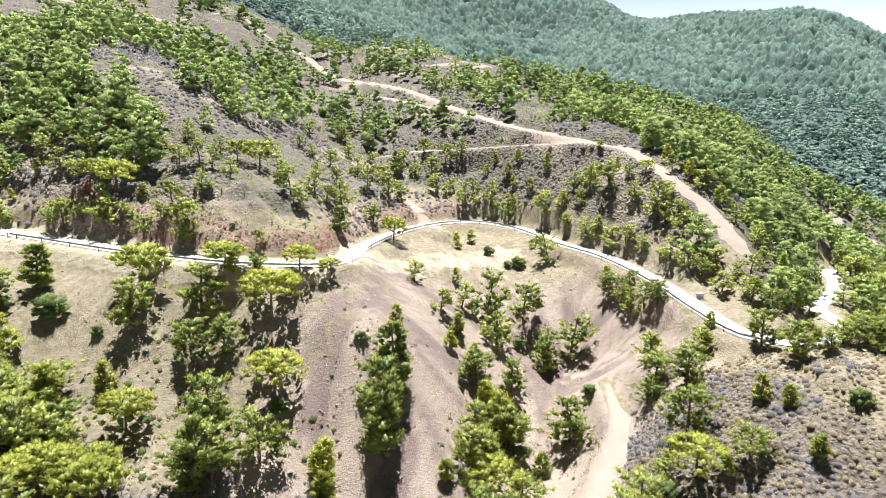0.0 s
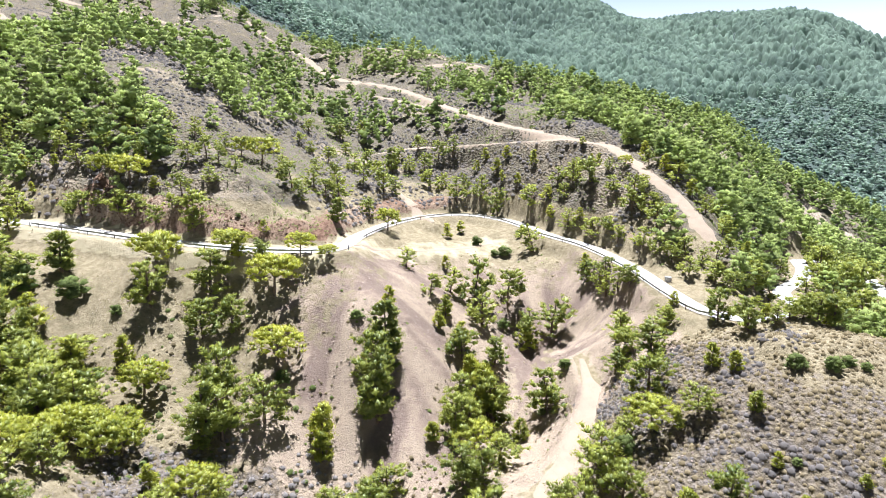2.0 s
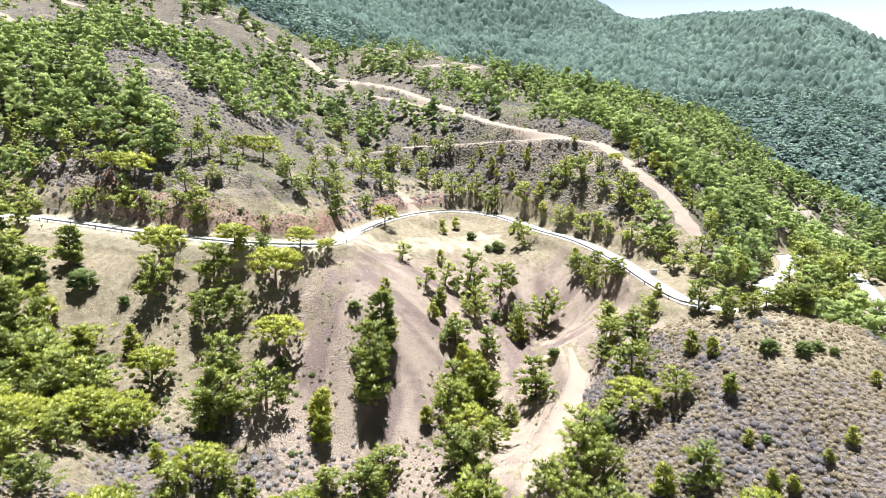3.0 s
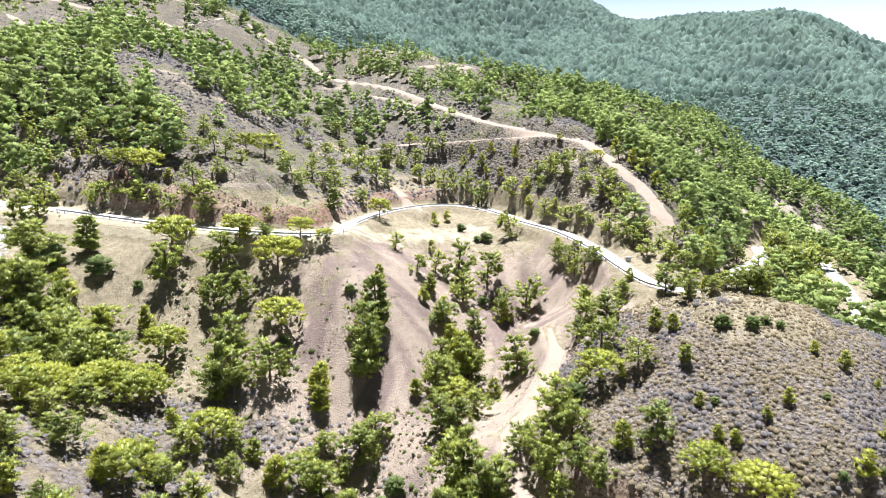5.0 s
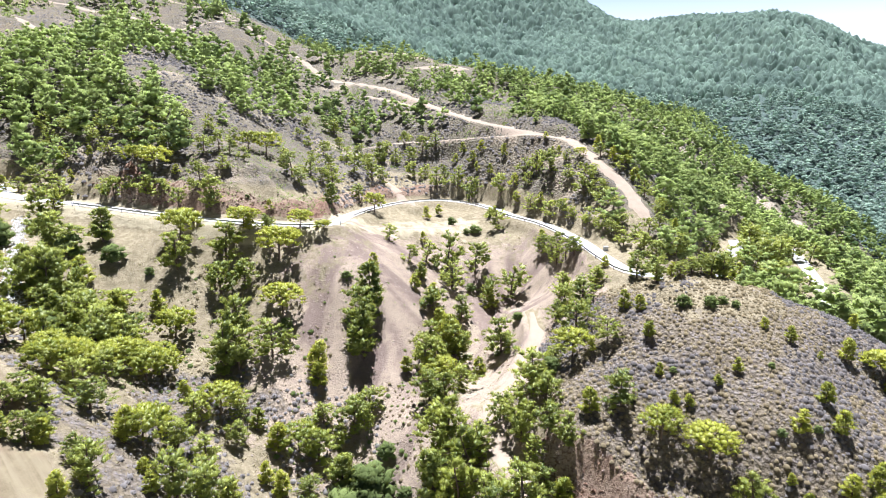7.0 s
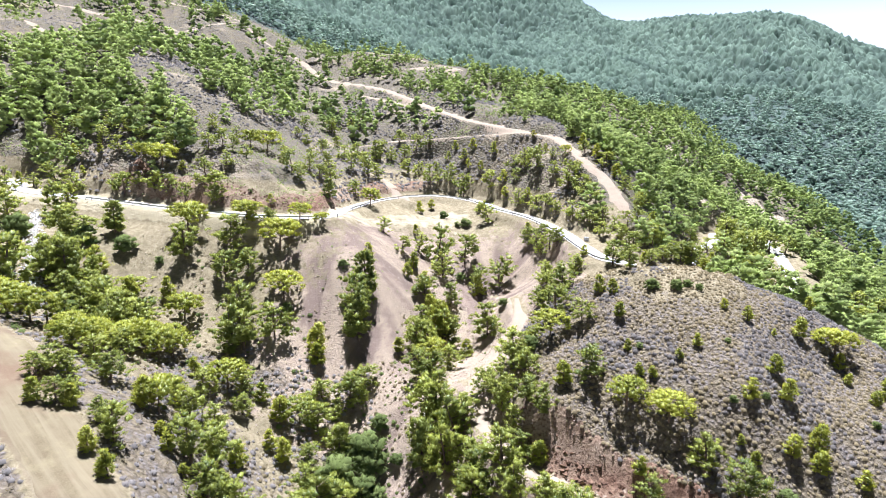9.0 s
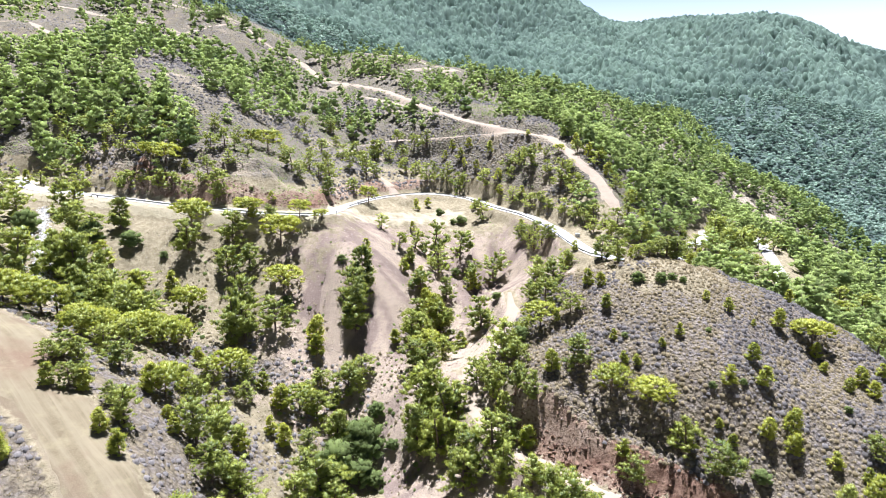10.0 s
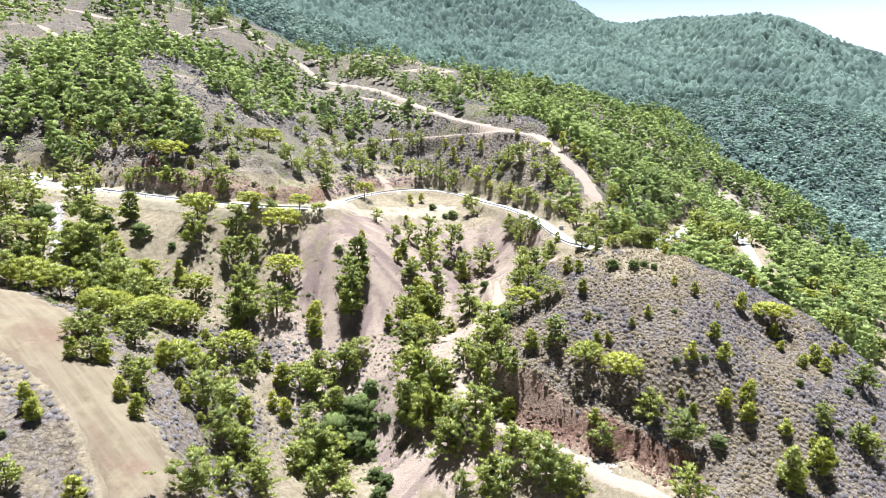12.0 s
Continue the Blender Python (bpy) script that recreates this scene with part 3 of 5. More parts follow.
def make_ground():
    X, Y = np.meshgrid(GX, GY)
    x, y, z = X.ravel(), Y.ravel(), GZ.ravel()
    me = raw_mesh("ground", np.stack([x, y, z], 1), grid_faces(len(GY), len(GX)), MAT_GROUND, True)
    dr, hr = near_line(x, y, road_line)
    slope_y, slope_x = np.gradient(GZ, GY, GX)
    steep = np.hypot(slope_x, slope_y).ravel()
    n1 = rough(x, y, 18, 3, 55)
    below = (z < hr - 0.3) & (dr < 60)
    scree = step(x, -42, -18) * (1 - step(x, 38, 46)) * np.maximum(step(y, 48, 58), step(x, -14, -4) * step(y, 28, 38)) * (1 - step(y, 118, 140)) * step(steep, 0.15, 0.32)
    knoll = (1 - 0.75 * step(z, 22, 26)) * step(x - 0.1 * (70 - y), 22, 29) * (1 - step(y, 78, 84)) * step(over_cut(x, y), 0, 2)
    west = (1 - step(x, -25, -5)) * (1 - step(y, 66, 76))
    hill = step(z - hr, 4, 9) * (dr < 60) + (dr >= 60)
    bluff = (1 - step(dr, 7.5, 11)) * step(z - hr, 0.4, 1.5) * step(dr, 2.6, 3.4) * (0.35 + 0.7 * step(x, -80, -70) * (1 - step(x, -5, 10))) 
    forest = np.clip(hill, 0, 1) * step(y, 95, 125) * 1.25
    high = step(z, 68, 84) * (x < 10) * (y < 430)
    forest = forest * (1 - 0.3 * high)
    rock = x * 0
    for cx, cy, cr in ROCKS:
        rock = np.maximum(rock, 1.1 * (1 - step(np.hypot(x - cx, (y - cy) * 0.7), 0.5 * cr, 1.3 * cr)))
    cut, _ = near_line(x, y, dense(KNOLL_CUT, 3))
    bluff = np.maximum(bluff, (1 - step(cut, 3.0, 5.5)) * step(steep, 0.3, 0.6) * (1 - step(over_cut(x, y), 1, 3)))
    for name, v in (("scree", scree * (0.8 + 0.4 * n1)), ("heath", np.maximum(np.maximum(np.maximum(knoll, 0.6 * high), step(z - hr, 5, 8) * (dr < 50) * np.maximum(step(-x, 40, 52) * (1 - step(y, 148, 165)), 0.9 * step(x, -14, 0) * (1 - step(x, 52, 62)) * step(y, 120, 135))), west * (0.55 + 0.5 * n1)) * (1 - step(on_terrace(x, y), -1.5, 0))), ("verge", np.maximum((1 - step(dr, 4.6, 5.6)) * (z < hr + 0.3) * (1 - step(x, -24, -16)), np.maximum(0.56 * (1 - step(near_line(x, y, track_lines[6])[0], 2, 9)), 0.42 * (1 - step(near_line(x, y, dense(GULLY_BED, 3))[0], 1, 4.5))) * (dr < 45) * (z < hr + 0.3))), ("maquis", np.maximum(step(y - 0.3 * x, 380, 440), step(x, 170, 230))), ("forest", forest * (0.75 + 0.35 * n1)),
                    ("streak", 0.5 + 0.22 * fall_streaks(x, y, GZ, 1.2, 53) + 0.12 * fall_streaks(x, y, GZ, 4.0, 54)), ("rock", rock), ("red", np.clip(bluff, 0, 1)), ("terrace", step(on_terrace(x, y), -1.2, 1.2) * (y < 75) * (y > -60))):
        a = me.attributes.new(name, "FLOAT", "POINT")
        a.data.foreach_set("value", np.clip(v, 0, 1).astype(np.float32))
    return tagged(new("ground", me), "dry stony hillside ground with straw grass and pinkish scree", "hillside", kind="structure")


def ribbon(name, pts, half, lift, material, label, category, cross=6, jag=0.0, dip=0.0, follow=False, seed=0, taper=0):
    """A strip along a line, with edges that may wander and dip under the ground."""
    d = np.gradient(pts[:, :2], axis=0)
    d /= np.linalg.norm(d, axis=1)[:, None] + 1e-9
    side = np.stack([d[:, 1], -d[:, 0]], 1)
    s = np.linspace(-1, 1, cross + 1)
    along = np.arange(len(pts)) * 0.45
    wob = 1 + jag * np.stack([value_noise(along, along * 0 + seed, 5), value_noise(along, along * 0 + seed + 7.3, 6)], 1)
    ends = np.minimum(np.arange(len(pts)), np.arange(len(pts))[::-1])
    fade = np.where(taper > 0, np.clip((ends + 1.0) / max(taper, 1), 0.15, 1) ** 0.6, 1.0)
    reach = np.where(s[None] < 0, wob[:, :1], wob[:, 1:]) * s[None] * half * fade[:, None]
    x, y = pts[:, :1] + side[:, :1] * reach, pts[:, 1:2] + side[:, 1:] * reach
    z = ground(x.ravel(), y.ravel()).reshape(x.shape) if follow else np.repeat(pts[:, 2:], cross + 1, 1)
    z = z + lift - dip * np.abs(s)[None] ** 4
    me = raw_mesh(name, np.stack([x, y, z], -1).reshape(-1, 3), grid_faces(len(pts), cross + 1), material, True)
    return tagged(new(name, me), label, category, kind="structure")


make_ground()
ROAD_HALF = 1.9
ribbon("road", road_line, ROAD_HALF, 0.0, MAT_ROAD, "narrow pale sun-bleached asphalt mountain road", "road", 4)
for pts, half, seed in zip(track_lines, TRACK_HALF, range(12)):
    ribbon("dirt_track", dense(pts, 1.0), half * 1.15, 0.16, MAT_TRACK, "pale bare dirt track winding over the hillside", "dirt track", 6, 0.3, 0.32, True, seed * 11.0, 9)


def make_terrace():
    """The graded earth terrace between its two edges, draped over the ground."""
    sides = []
    for line in (TERRACE_WEST, TERRACE_EAST):
        a = np.array(line, float)[:, :2]
        a = np.vstack([a[0] + (a[0] - a[1]) * 1.2, a, a[-1] + (a[-1] - a[-2]) * 1.5])
        a = dense(np.column_stack([a, a[:, 0] * 0]), 1.0)[:, :2]
        far = np.concatenate([[0], np.cumsum(np.hypot(*np.diff(a, axis=0).T))])
        s = np.linspace(0, far[-1], 90)
        sides.append(np.stack([np.interp(s, far, a[:, 0]), np.interp(s, far, a[:, 1])], 1))
    west, east = sides
    along = np.arange(90) * 0.35
    jag = 0.035 * np.stack([value_noise(along, along * 0 + 3.0, 71), value_noise(along, along * 0 + 8.0, 72)], 1)
    u = np.linspace(0, 1, 25)[None]
    u = u * (1 + jag[:, 1:]) + jag[:, :1] * (1 - u)
    x = west[:, :1] * (1 - u) + east[:, :1] * u
    y = west[:, 1:] * (1 - u) + east[:, 1:] * u
    edge = np.abs(np.linspace(-1, 1, 25))[None] ** 8
    z = ground(x.ravel(), y.ravel()).reshape(x.shape) + 0.12 - 0.3 * edge
    me = raw_mesh("earth_terrace", np.stack([x, y, z], -1).reshape(-1, 3), grid_faces(90, 25), MAT_TERRACE, True)
    return tagged(new("earth_terrace", me), "bare graded tan earth terrace with faint wheel lines", "earth terrace", kind="structure")


make_terrace()

# ---- trees ----
def spikes(centre, along, across, length, width):
    """Needle sprays: three corners each, from arrays of places and directions."""
    l, w = along * length[:, None], across * width[:, None]
    v = np.stack([centre - l * 0.5 - w * 0.5, centre - l * 0.5 + w * 0.5, centre + l * 0.5], 1).reshape(-1, 3)
    return v, np.arange(len(v)).reshape(-1, 3)


def unit(v):
    return v / (np.linalg.norm(v, axis=1)[:, None] + 1e-9)


def crown_clumps(rng, kind, count):
    """Clump middles and radii for a tree one metre high."""
    z = rng.random(count)
    turn = rng.random(count) * 2 * np.pi
    if kind == "umbrella":
        z = 0.42 + 0.5 * z ** 0.7
        reach = 0.66 * np.sqrt(np.clip(1 - ((z - 0.52) / 0.48) ** 2, 0.02, 1)) * np.sqrt(rng.random(count))
        size = 0.065 + 0.05 * rng.random(count)
    elif kind == "tall":
        z = 0.12 + 0.86 * z
        reach = 0.43 * np.clip(1.04 - z, 0, 1) ** 0.55 * np.clip(z * 3, 0.55, 1) * (0.35 + 0.7 * rng.random(count)) * (1 + 0.3 * np.sin(turn * 2 + z * 9))
        size = 0.06 + 0.06 * rng.random(count) * (1.1 - z)
    elif kind == "young":
        z = 0.10 + 0.86 * z ** 0.9
        reach = 0.40 * np.clip(1.03 - z, 0, 1) ** 0.62 * np.clip(z * 4, 0.4, 1) * (0.45 + 0.55 * rng.random(count))
        size = 0.07 + 0.06 * rng.random(count) * (1.2 - z)
    elif kind == "bush":
        z = 0.12 + 0.75 * z
        reach = 0.62 * np.sqrt(np.clip(1 - ((z - 0.3) / 0.65) ** 2, 0.02, 1)) * (0.3 + 0.7 * rng.random(count))
        size = 0.16 + 0.08 * rng.random(count)
    else:
        # a dozen limbs, each with its own bunch of clumps, and gaps between them
        limbs = 15
        lz = 0.17 + 0.70 * rng.random(limbs) ** 0.9
        la = np.arange(limbs) * 2.4 + rng.normal(size=limbs) * 0.5
        lr = (0.12 + 0.26 * rng.random(limbs)) * np.sqrt(np.clip(1.08 - ((lz - 0.42) / 0.58) ** 2, 0.05, 1))
        lz[0], lr[0] = 0.88, 0.03
        k = rng.integers(limbs, size=count)
        off = rng.normal(size=(count, 3)) * (0.10, 0.10, 0.085)
        mid = np.stack([lr[k] * np.cos(la[k]), lr[k] * np.sin(la[k]), lz[k]], 1) + off
        mid[:, 2] = np.clip(mid[:, 2], 0.09, 0.96)
        return mid, 0.045 + 0.05 * rng.random(count)
    return np.stack([reach * np.cos(turn), reach * np.sin(turn), z], 1), size


def crown_arrays(rng, kind, clumps, leaves, leaf, wide=0.5, calm=0.0, core=0.82):
    """Needle sprays round the clumps of a crown, and the dense twig mass at the heart of each clump."""
    mid, size = crown_clumps(rng, kind, clumps)
    k = np.repeat(np.arange(clumps), leaves)
    out = unit(rng.normal(size=(len(k), 3)))
    out[:, 2] = np.abs(out[:, 2]) * 0.9 - 0.25
    place = mid[k] + out * size[k][:, None] * (0.35 + 0.95 * rng.random(len(k)))[:, None] * (1.15, 1.15, 0.9)
    along = unit(out * 0.8 + unit(place * (1, 1, 0) + 1e-6) * 0.3 + 0.4 * rng.normal(size=out.shape) + (0, 0, 0.65))
    across = unit(np.cross(along, rng.normal(size=out.shape)))
    length = leaf * (0.7 + 0.7 * rng.random(len(k)))
    # needles shade as soft tufts: each spray takes the slope of its clump and of the crown
    soft = out * (0.6 - 0.3 * calm) + unit(place * (1, 1, 0) + 1e-6) * (0.45 + 0.35 * calm) + (0, 0, 0.4 + 0.3 * calm) + 0.35 * (1 - calm) * rng.normal(size=out.shape)
    v, f = spikes(place, along, across, length, length * wide)
    soft = np.repeat(unit(soft), 3, 0)
    six = np.array([(1, 0, 0), (-0.5, 0.87, 0), (-0.5, -0.87, 0), (0, 0, 0.85), (0, 0, -0.6)], float)
    tri = np.array([(0, 1, 3), (1, 2, 3), (2, 0, 3), (1, 0, 4), (2, 1, 4), (0, 2, 4)])
    turn = rng.random(clumps) * 6.3
    spin = np.stack([np.stack([np.cos(turn), -np.sin(turn)], 1), np.stack([np.sin(turn), np.cos(turn)], 1)], 1)
    lump = np.repeat(six[None], clumps, 0) * (0.8 + 0.6 * rng.random((clumps, 5, 1)))
    lump[:, :, :2] = np.einsum("nij,nkj->nki", spin, lump[:, :, :2])
    cv = ((mid * (0.9, 0.9, 1))[:, None] + (lump - (0, 0, 0.25)) * (core * size)[:, None, None]).reshape(-1, 3)
    cf = (tri[None] + (np.arange(clumps) * 5)[:, None, None]).reshape(-1, 3)
    heart = np.repeat(mid * (1, 1, 0), 5, 0)
    cn = unit(lump.reshape(-1, 3) * 0.9 + unit(heart + 1e-6) * 0.35 + (0, 0, 0.2))
    return (np.vstack([cv, v]), np.vstack([cf, f + len(cv)]), np.vstack([cn, soft])), mid, size


def tube(points, radii, sides):
    """A tapered limb along points."""
    p, r = np.array(points, float), np.array(radii, float)
    d = unit(np.gradient(p, axis=0))
    ref = np.where(np.abs(d[:, 2:]) > 0.9, (1.0, 0, 0), (0, 0, 1.0))
    u = unit(np.cross(d, ref))
    w = np.cross(d, u)
    a = np.arange(sides) * 2 * np.pi / sides
    v = p[:, None] + r[:, None, None] * (u[:, None] * np.cos(a)[None, :, None] + w[:, None] * np.sin(a)[None, :, None])
    i = np.arange(len(p) * sides).reshape(len(p), sides)
    j = np.roll(i, -1, 1)
    f = np.stack([i[:-1], j[:-1], j[1:], i[1:]], -1).reshape(-1, 4)
    return v.reshape(-1, 3), f


def join(pieces):
    """Several pieces, each of corners and faces, as one."""
    v, f, n = [], [], 0
    for pv, pf in pieces:
        v.append(pv), f.append(pf + n)
        n += len(pv)
    return np.vstack(v), np.vstack(f)


def make_tree(kind, seed, name, label, material, clumps, leaves, leaf):
    """A tree one metre high, to be scaled by its copies."""
    rng = np.random.default_rng(seed)
    (cv, cf, cn), mid, size = crown_arrays(rng, kind, clumps, leaves, leaf, 0.32)
    lean = rng.normal(size=2) * 0.02
    hs = np.linspace(-0.04, 0.93 if kind != "umbrella" else 0.8, 7)
    spine = np.stack([lean[0] * np.sin(hs * 5), lean[1] * np.sin(hs * 4 + 1), hs], 1)
    thick = 0.026 if kind != "young" else 0.02
    pieces = [tube(spine, thick * (1.1 - hs) + 0.003, 6)]
    for c in mid[:: max(1, clumps // 10)]:
        z0 = max(0.1, c[2] - 0.35 * np.hypot(c[0], c[1]) - 0.05)
        root = np.array([np.interp(z0, hs, spine[:, 0]), np.interp(z0, hs, spine[:, 1]), z0])
        pieces.append(tube([root, root * 0.5 + c * 0.5 + (0, 0, -0.02), c], [0.010, 0.007, 0.003], 3))
    top = tagged(new(name), label, "tree" if kind != "bush" else "bush")
    for pname, me in (("trunk", raw_mesh("trunk", *join(pieces), MAT_BARK, True)), ("crown", raw_mesh("crown", cv, cf, material, True, cn))):
        ob = new(pname, me)
        ob.parent = top
    return top


KINDS = {}
TREE_NAMES = {"umbrella": "umbrella_pine", "young": "young_pine", "bush": "bush"}
for kind, number, label, mat, clumps, leaves, leaf in (
        ("pine", 7, "green pine tree with a clumpy rounded crown on the slope", MAT_PINE, 104, 31, 0.05),
        ("umbrella", 3, "flat-topped pine tree with a bare trunk and yellow-green crown", MAT_YOUNG, 112, 29, 0.048),
        ("tall", 3, "tall dense conical pine tree on the scree", MAT_PINE, 130, 31, 0.045),
        ("young", 4, "small bushy young pine tree with bright green needles", MAT_YOUNG, 64, 30, 0.066),
        ("bush", 3, "low rounded dark green evergreen bush", MAT_BUSH, 60, 30, 0.06)):
    KINDS[kind] = [make_tree(kind, 40 + 7 * k + len(kind), TREE_NAMES.get(kind, "pine_tree"), label, mat, clumps, leaves, leaf) for k in range(number)]
    # trees beyond the road bear fewer and coarser sprays
    KINDS["far " + kind] = [make_tree(kind, 90 + 7 * k + len(kind), TREE_NAMES.get(kind, "pine_tree"), label, mat, clumps * 7 // 10, 19, leaf * 1.25) for k in range(number)]
used = set()
tree_rng = np.random.default_rng(5)
taken = []


def plant(kind, x, y, h, group):
    """Stand one tree of that kind on the ground at (x, y), h metres high."""
    crop = KINDS[kind if y < 106 else "far " + kind]
    first = crop[int(tree_rng.integers(len(crop)))]
    wide = (0.95 + 0.25 * tree_rng.random()) * min(1.08, max(0.8, 1.08 - 0.03 * (h - 4)))
    m = pose(x, y, float(ground(x, y)[0]) - 0.02 * h, tree_rng.normal() * 3, tree_rng.normal() * 3, tree_rng.random() * 360) @ Matrix.Diagonal((h * wide, h * wide, h, 1))
    if first.name in used:
        ob = copy_thing(first, m @ Matrix.Diagonal((1 / first.scale[0], 1 / first.scale[1], 1 / first.scale[2], 1)))
    else:
        used.add(first.name)
        ob = first
        ob.matrix_basis = m
    tagged(ob, group=group)
    taken.append((x, y, h))
    return ob


# where each tree stands: (x, y, height)
SCREE_SLOPE = {
    "tall": [(-69, 99.9, 8), (-7.4, 88, 10.5), (-8.4, 79.4, 10.5)],
    "bush": [(-64.2, 94.8, 3.6), (-55.5, 92, 1.8), (-24.4, 83.3, 2.3), (-13.1, 92, 1.6)],
    "umbrella": [(-51.6, 100.9, 7.9), (-45.3, 78.6, 6.3), (-38.2, 102.7, 5.3), (-28.6, 96.5, 8.1), (-25.3, 103.9, 4.8), (-20, 104.8, 3), (-25.7, 85.5, 6.8)],
    "pine": [(-50, 93.5, 8.7), (-40.6, 97.8, 8.5), (-32.5, 102.3, 4.3), (-39.6, 89.8, 7.3), (-34.5, 90.7, 7), (-33.5, 73, 10.5), (-31.4, 73.5, 8.5)],
    "young": [(-51, 84.8, 4.9), (-36.6, 102.4, 3.8), (-16.8, 76.1, 6.7), (-16.3, 73, 5.4)],
}
WEST_GULLY = {
    "pine": [(-94.9, 100.9, 8.5), (-88.1, 108.6, 8.8), (-87.2, 81.6, 6.8), (-77.3, 74, 10.9), (-78.8, 70.2, 6.4), (-97.9, 95.4, 9.9), (-87.7, 77.4, 7.3), (-78.8, 94.9, 8.7), (-73.3, 94.4, 6.8), (-74.6, 81.3, 9.7), (-70.4, 81.4, 11.6), (-66, 81, 6.6), (-77.4, 64, 7.2), (-71.6, 67.1, 5.4), (-58.5, 72.9, 10.6), (-54.6, 67.8, 9), (-63.5, 80.7, 6), (-57.4, 82.1, 7.1), (-52.1, 74.4, 7.4)],
    "bush": [(-89.5, 95.4, 5.3), (-65.1, 71.6, 3.7)],
    "young": [(-86.4, 112.4, 5.3), (-84.3, 86.6, 4.6), (-67.4, 87.3, 6.6)],
    "umbrella": [(-74, 63.1, 6.8), (-71.2, 63, 6.8), (-65.5, 60.8, 6.8), (-64.3, 63.4, 6.2)],
}
TERRACE_EDGE = {
    "umbrella": [(-58.5, 60.5, 4.9), (-51.8, 54, 5.7), (-44.7, 64.8, 6.7), (-48.2, 67.4, 5.6), (-43.2, 67.4, 5.7), (-35.5, 43.8, 6.5)],
    "pine": [(-50.1, 41.6, 4.3), (-50.4, 38.6, 4.1), (-47.8, 41.6, 4.9), (-44.1, 46.5, 5.4), (-48.6, 50.7, 5.3), (-47.3, 57, 5.3), (-44.9, 34.1, 4.5), (-43.8, 35.5, 3.9), (-35.2, 30.4, 6.4), (-38.9, 33.8, 4), (-35.5, 49.9, 5.2), (-32.7, 48, 5.2), (-33.4, 57.6, 5.3), (-28.3, 36.8, 8), (-24.2, 31.2, 7.2), (-20.2, 11, 6.9), (-20.4, 23.4, 5.8)],
    "young": [(-47.3, 33.1, 3.7), (-36.8, 26.6, 3.8), (-32.4, 23, 4.3), (-37.7, 43.3, 5.5), (-36.9, 61.4, 3.8), (-33, 38.5, 2.4), (-30.9, 35.4, 3.2), (-27.7, 32.8, 2.1)],
}
NEAR_BANK = {
    "young": [(-47.3, 20.5, 4.2), (-45.1, 18.7, 3.4), (-33.9, 8.1, 3.7), (-24.9, 61.8, 4), (-24, 44.1, 5.1), (-20.7, 58.7, 5.2)],
    "pine": [(-42.7, 8.5, 4.8), (-28.4, 62.7, 5.2), (-26.9, 56.9, 4.2), (-26, 41, 7.3), (-22.9, 34.3, 5.1), (-20.4, 33.1, 6.8), (-29.1, 48.8, 5), (-17.1, 28.6, 6.5), (-14, 60.4, 6.1), (-14.3, 66.7, 4.3), (-10.9, 64.6, 3.7), (-8.4, 65.8, 7), (-6.1, 68.9, 5.3), (-16.5, 64.3, 4)],
    "bush": [(-47.5, 15.6, 1), (-6.2, 56.2, 4.5), (-2.2, 60.3, 3), (-3.6, 53.8, 4.5), (-3.7, 55.6, 5.9), (-4.3, 49.2, 4.5), (-1.7, 48.6, 3)],
    "umbrella": [(-30.9, 61.4, 6.1), (-17.5, 60.4, 5.3)],
    "tall": [(-9.9, 56.7, 7.1)],
}
GULLY_FOOT = {
    "bush": [(1.1, 54.2, 1.9), (-8.6, 49.4, 7), (0.4, 40.6, 2.3), (2.5, 38.1, 2.5), (1.5, 35.3, 2.5)],
    "young": [(-20.9, 52.2, 4), (-18.4, 50.9, 4.8)],
    "pine": [(-14.4, 52.8, 4.2), (-13.8, 39.5, 5.3), (-10.6, 41, 8.8), (-8.7, 43.4, 7.7), (-7.2, 39.8, 6.2), (-9.2, 36, 4.9), (-4.5, 34.9, 4.3), (6.9, 57.1, 9.5), (9.5, 48.3, 10.5), (11.7, 52.1, 10.5), (13.4, 55.9, 6.3), (8.6, 58, 9.6), (13.7, 47, 6.2), (4.1, 79.1, 8.5), (6.7, 82.6, 6.4), (10.5, 87.1, 8.9), (11.6, 87.4, 6.1), (5.1, 69, 6.6), (7.7, 67.8, 7), (10.9, 74.7, 5.8)],
    "tall": [(6.2, 50.5, 10.5)],
}
UPPER_GULLY = {
    "pine": [(34, 119, 5.2), (35.4, 115.5, 5), (36.4, 112, 5.8), (38.2, 109.6, 5.4), (39.4, 106.5, 5), (36.8, 115.8, 4.6), (-5.4, 116.6, 4.4), (-0.3, 107.6, 5), (4.1, 114.4, 5.7), (5.9, 95.9, 6.4), (9.7, 116.1, 10.3), (10.1, 107.5, 7.6), (24, 136.3, 7.2), (25.3, 110.9, 8.3), (19.9, 107.7, 7.6)],
    "young": [(6.8, 147.3, 3.7), (34.4, 122.5, 3.5), (5.5, 99.2, 4.8), (1.2, 100, 3.6), (2.7, 104.4, 4.6), (3.5, 141.7, 4), (19, 106, 6.1)],
    "umbrella": [(-11.2, 135, 5.7)],
    "bush": [(10.6, 139.7, 2.5), (14.8, 135.3, 1.8), (21.8, 143.8, 1.9), (17.2, 135.7, 2.7), (24.6, 94, 1.8)],
}
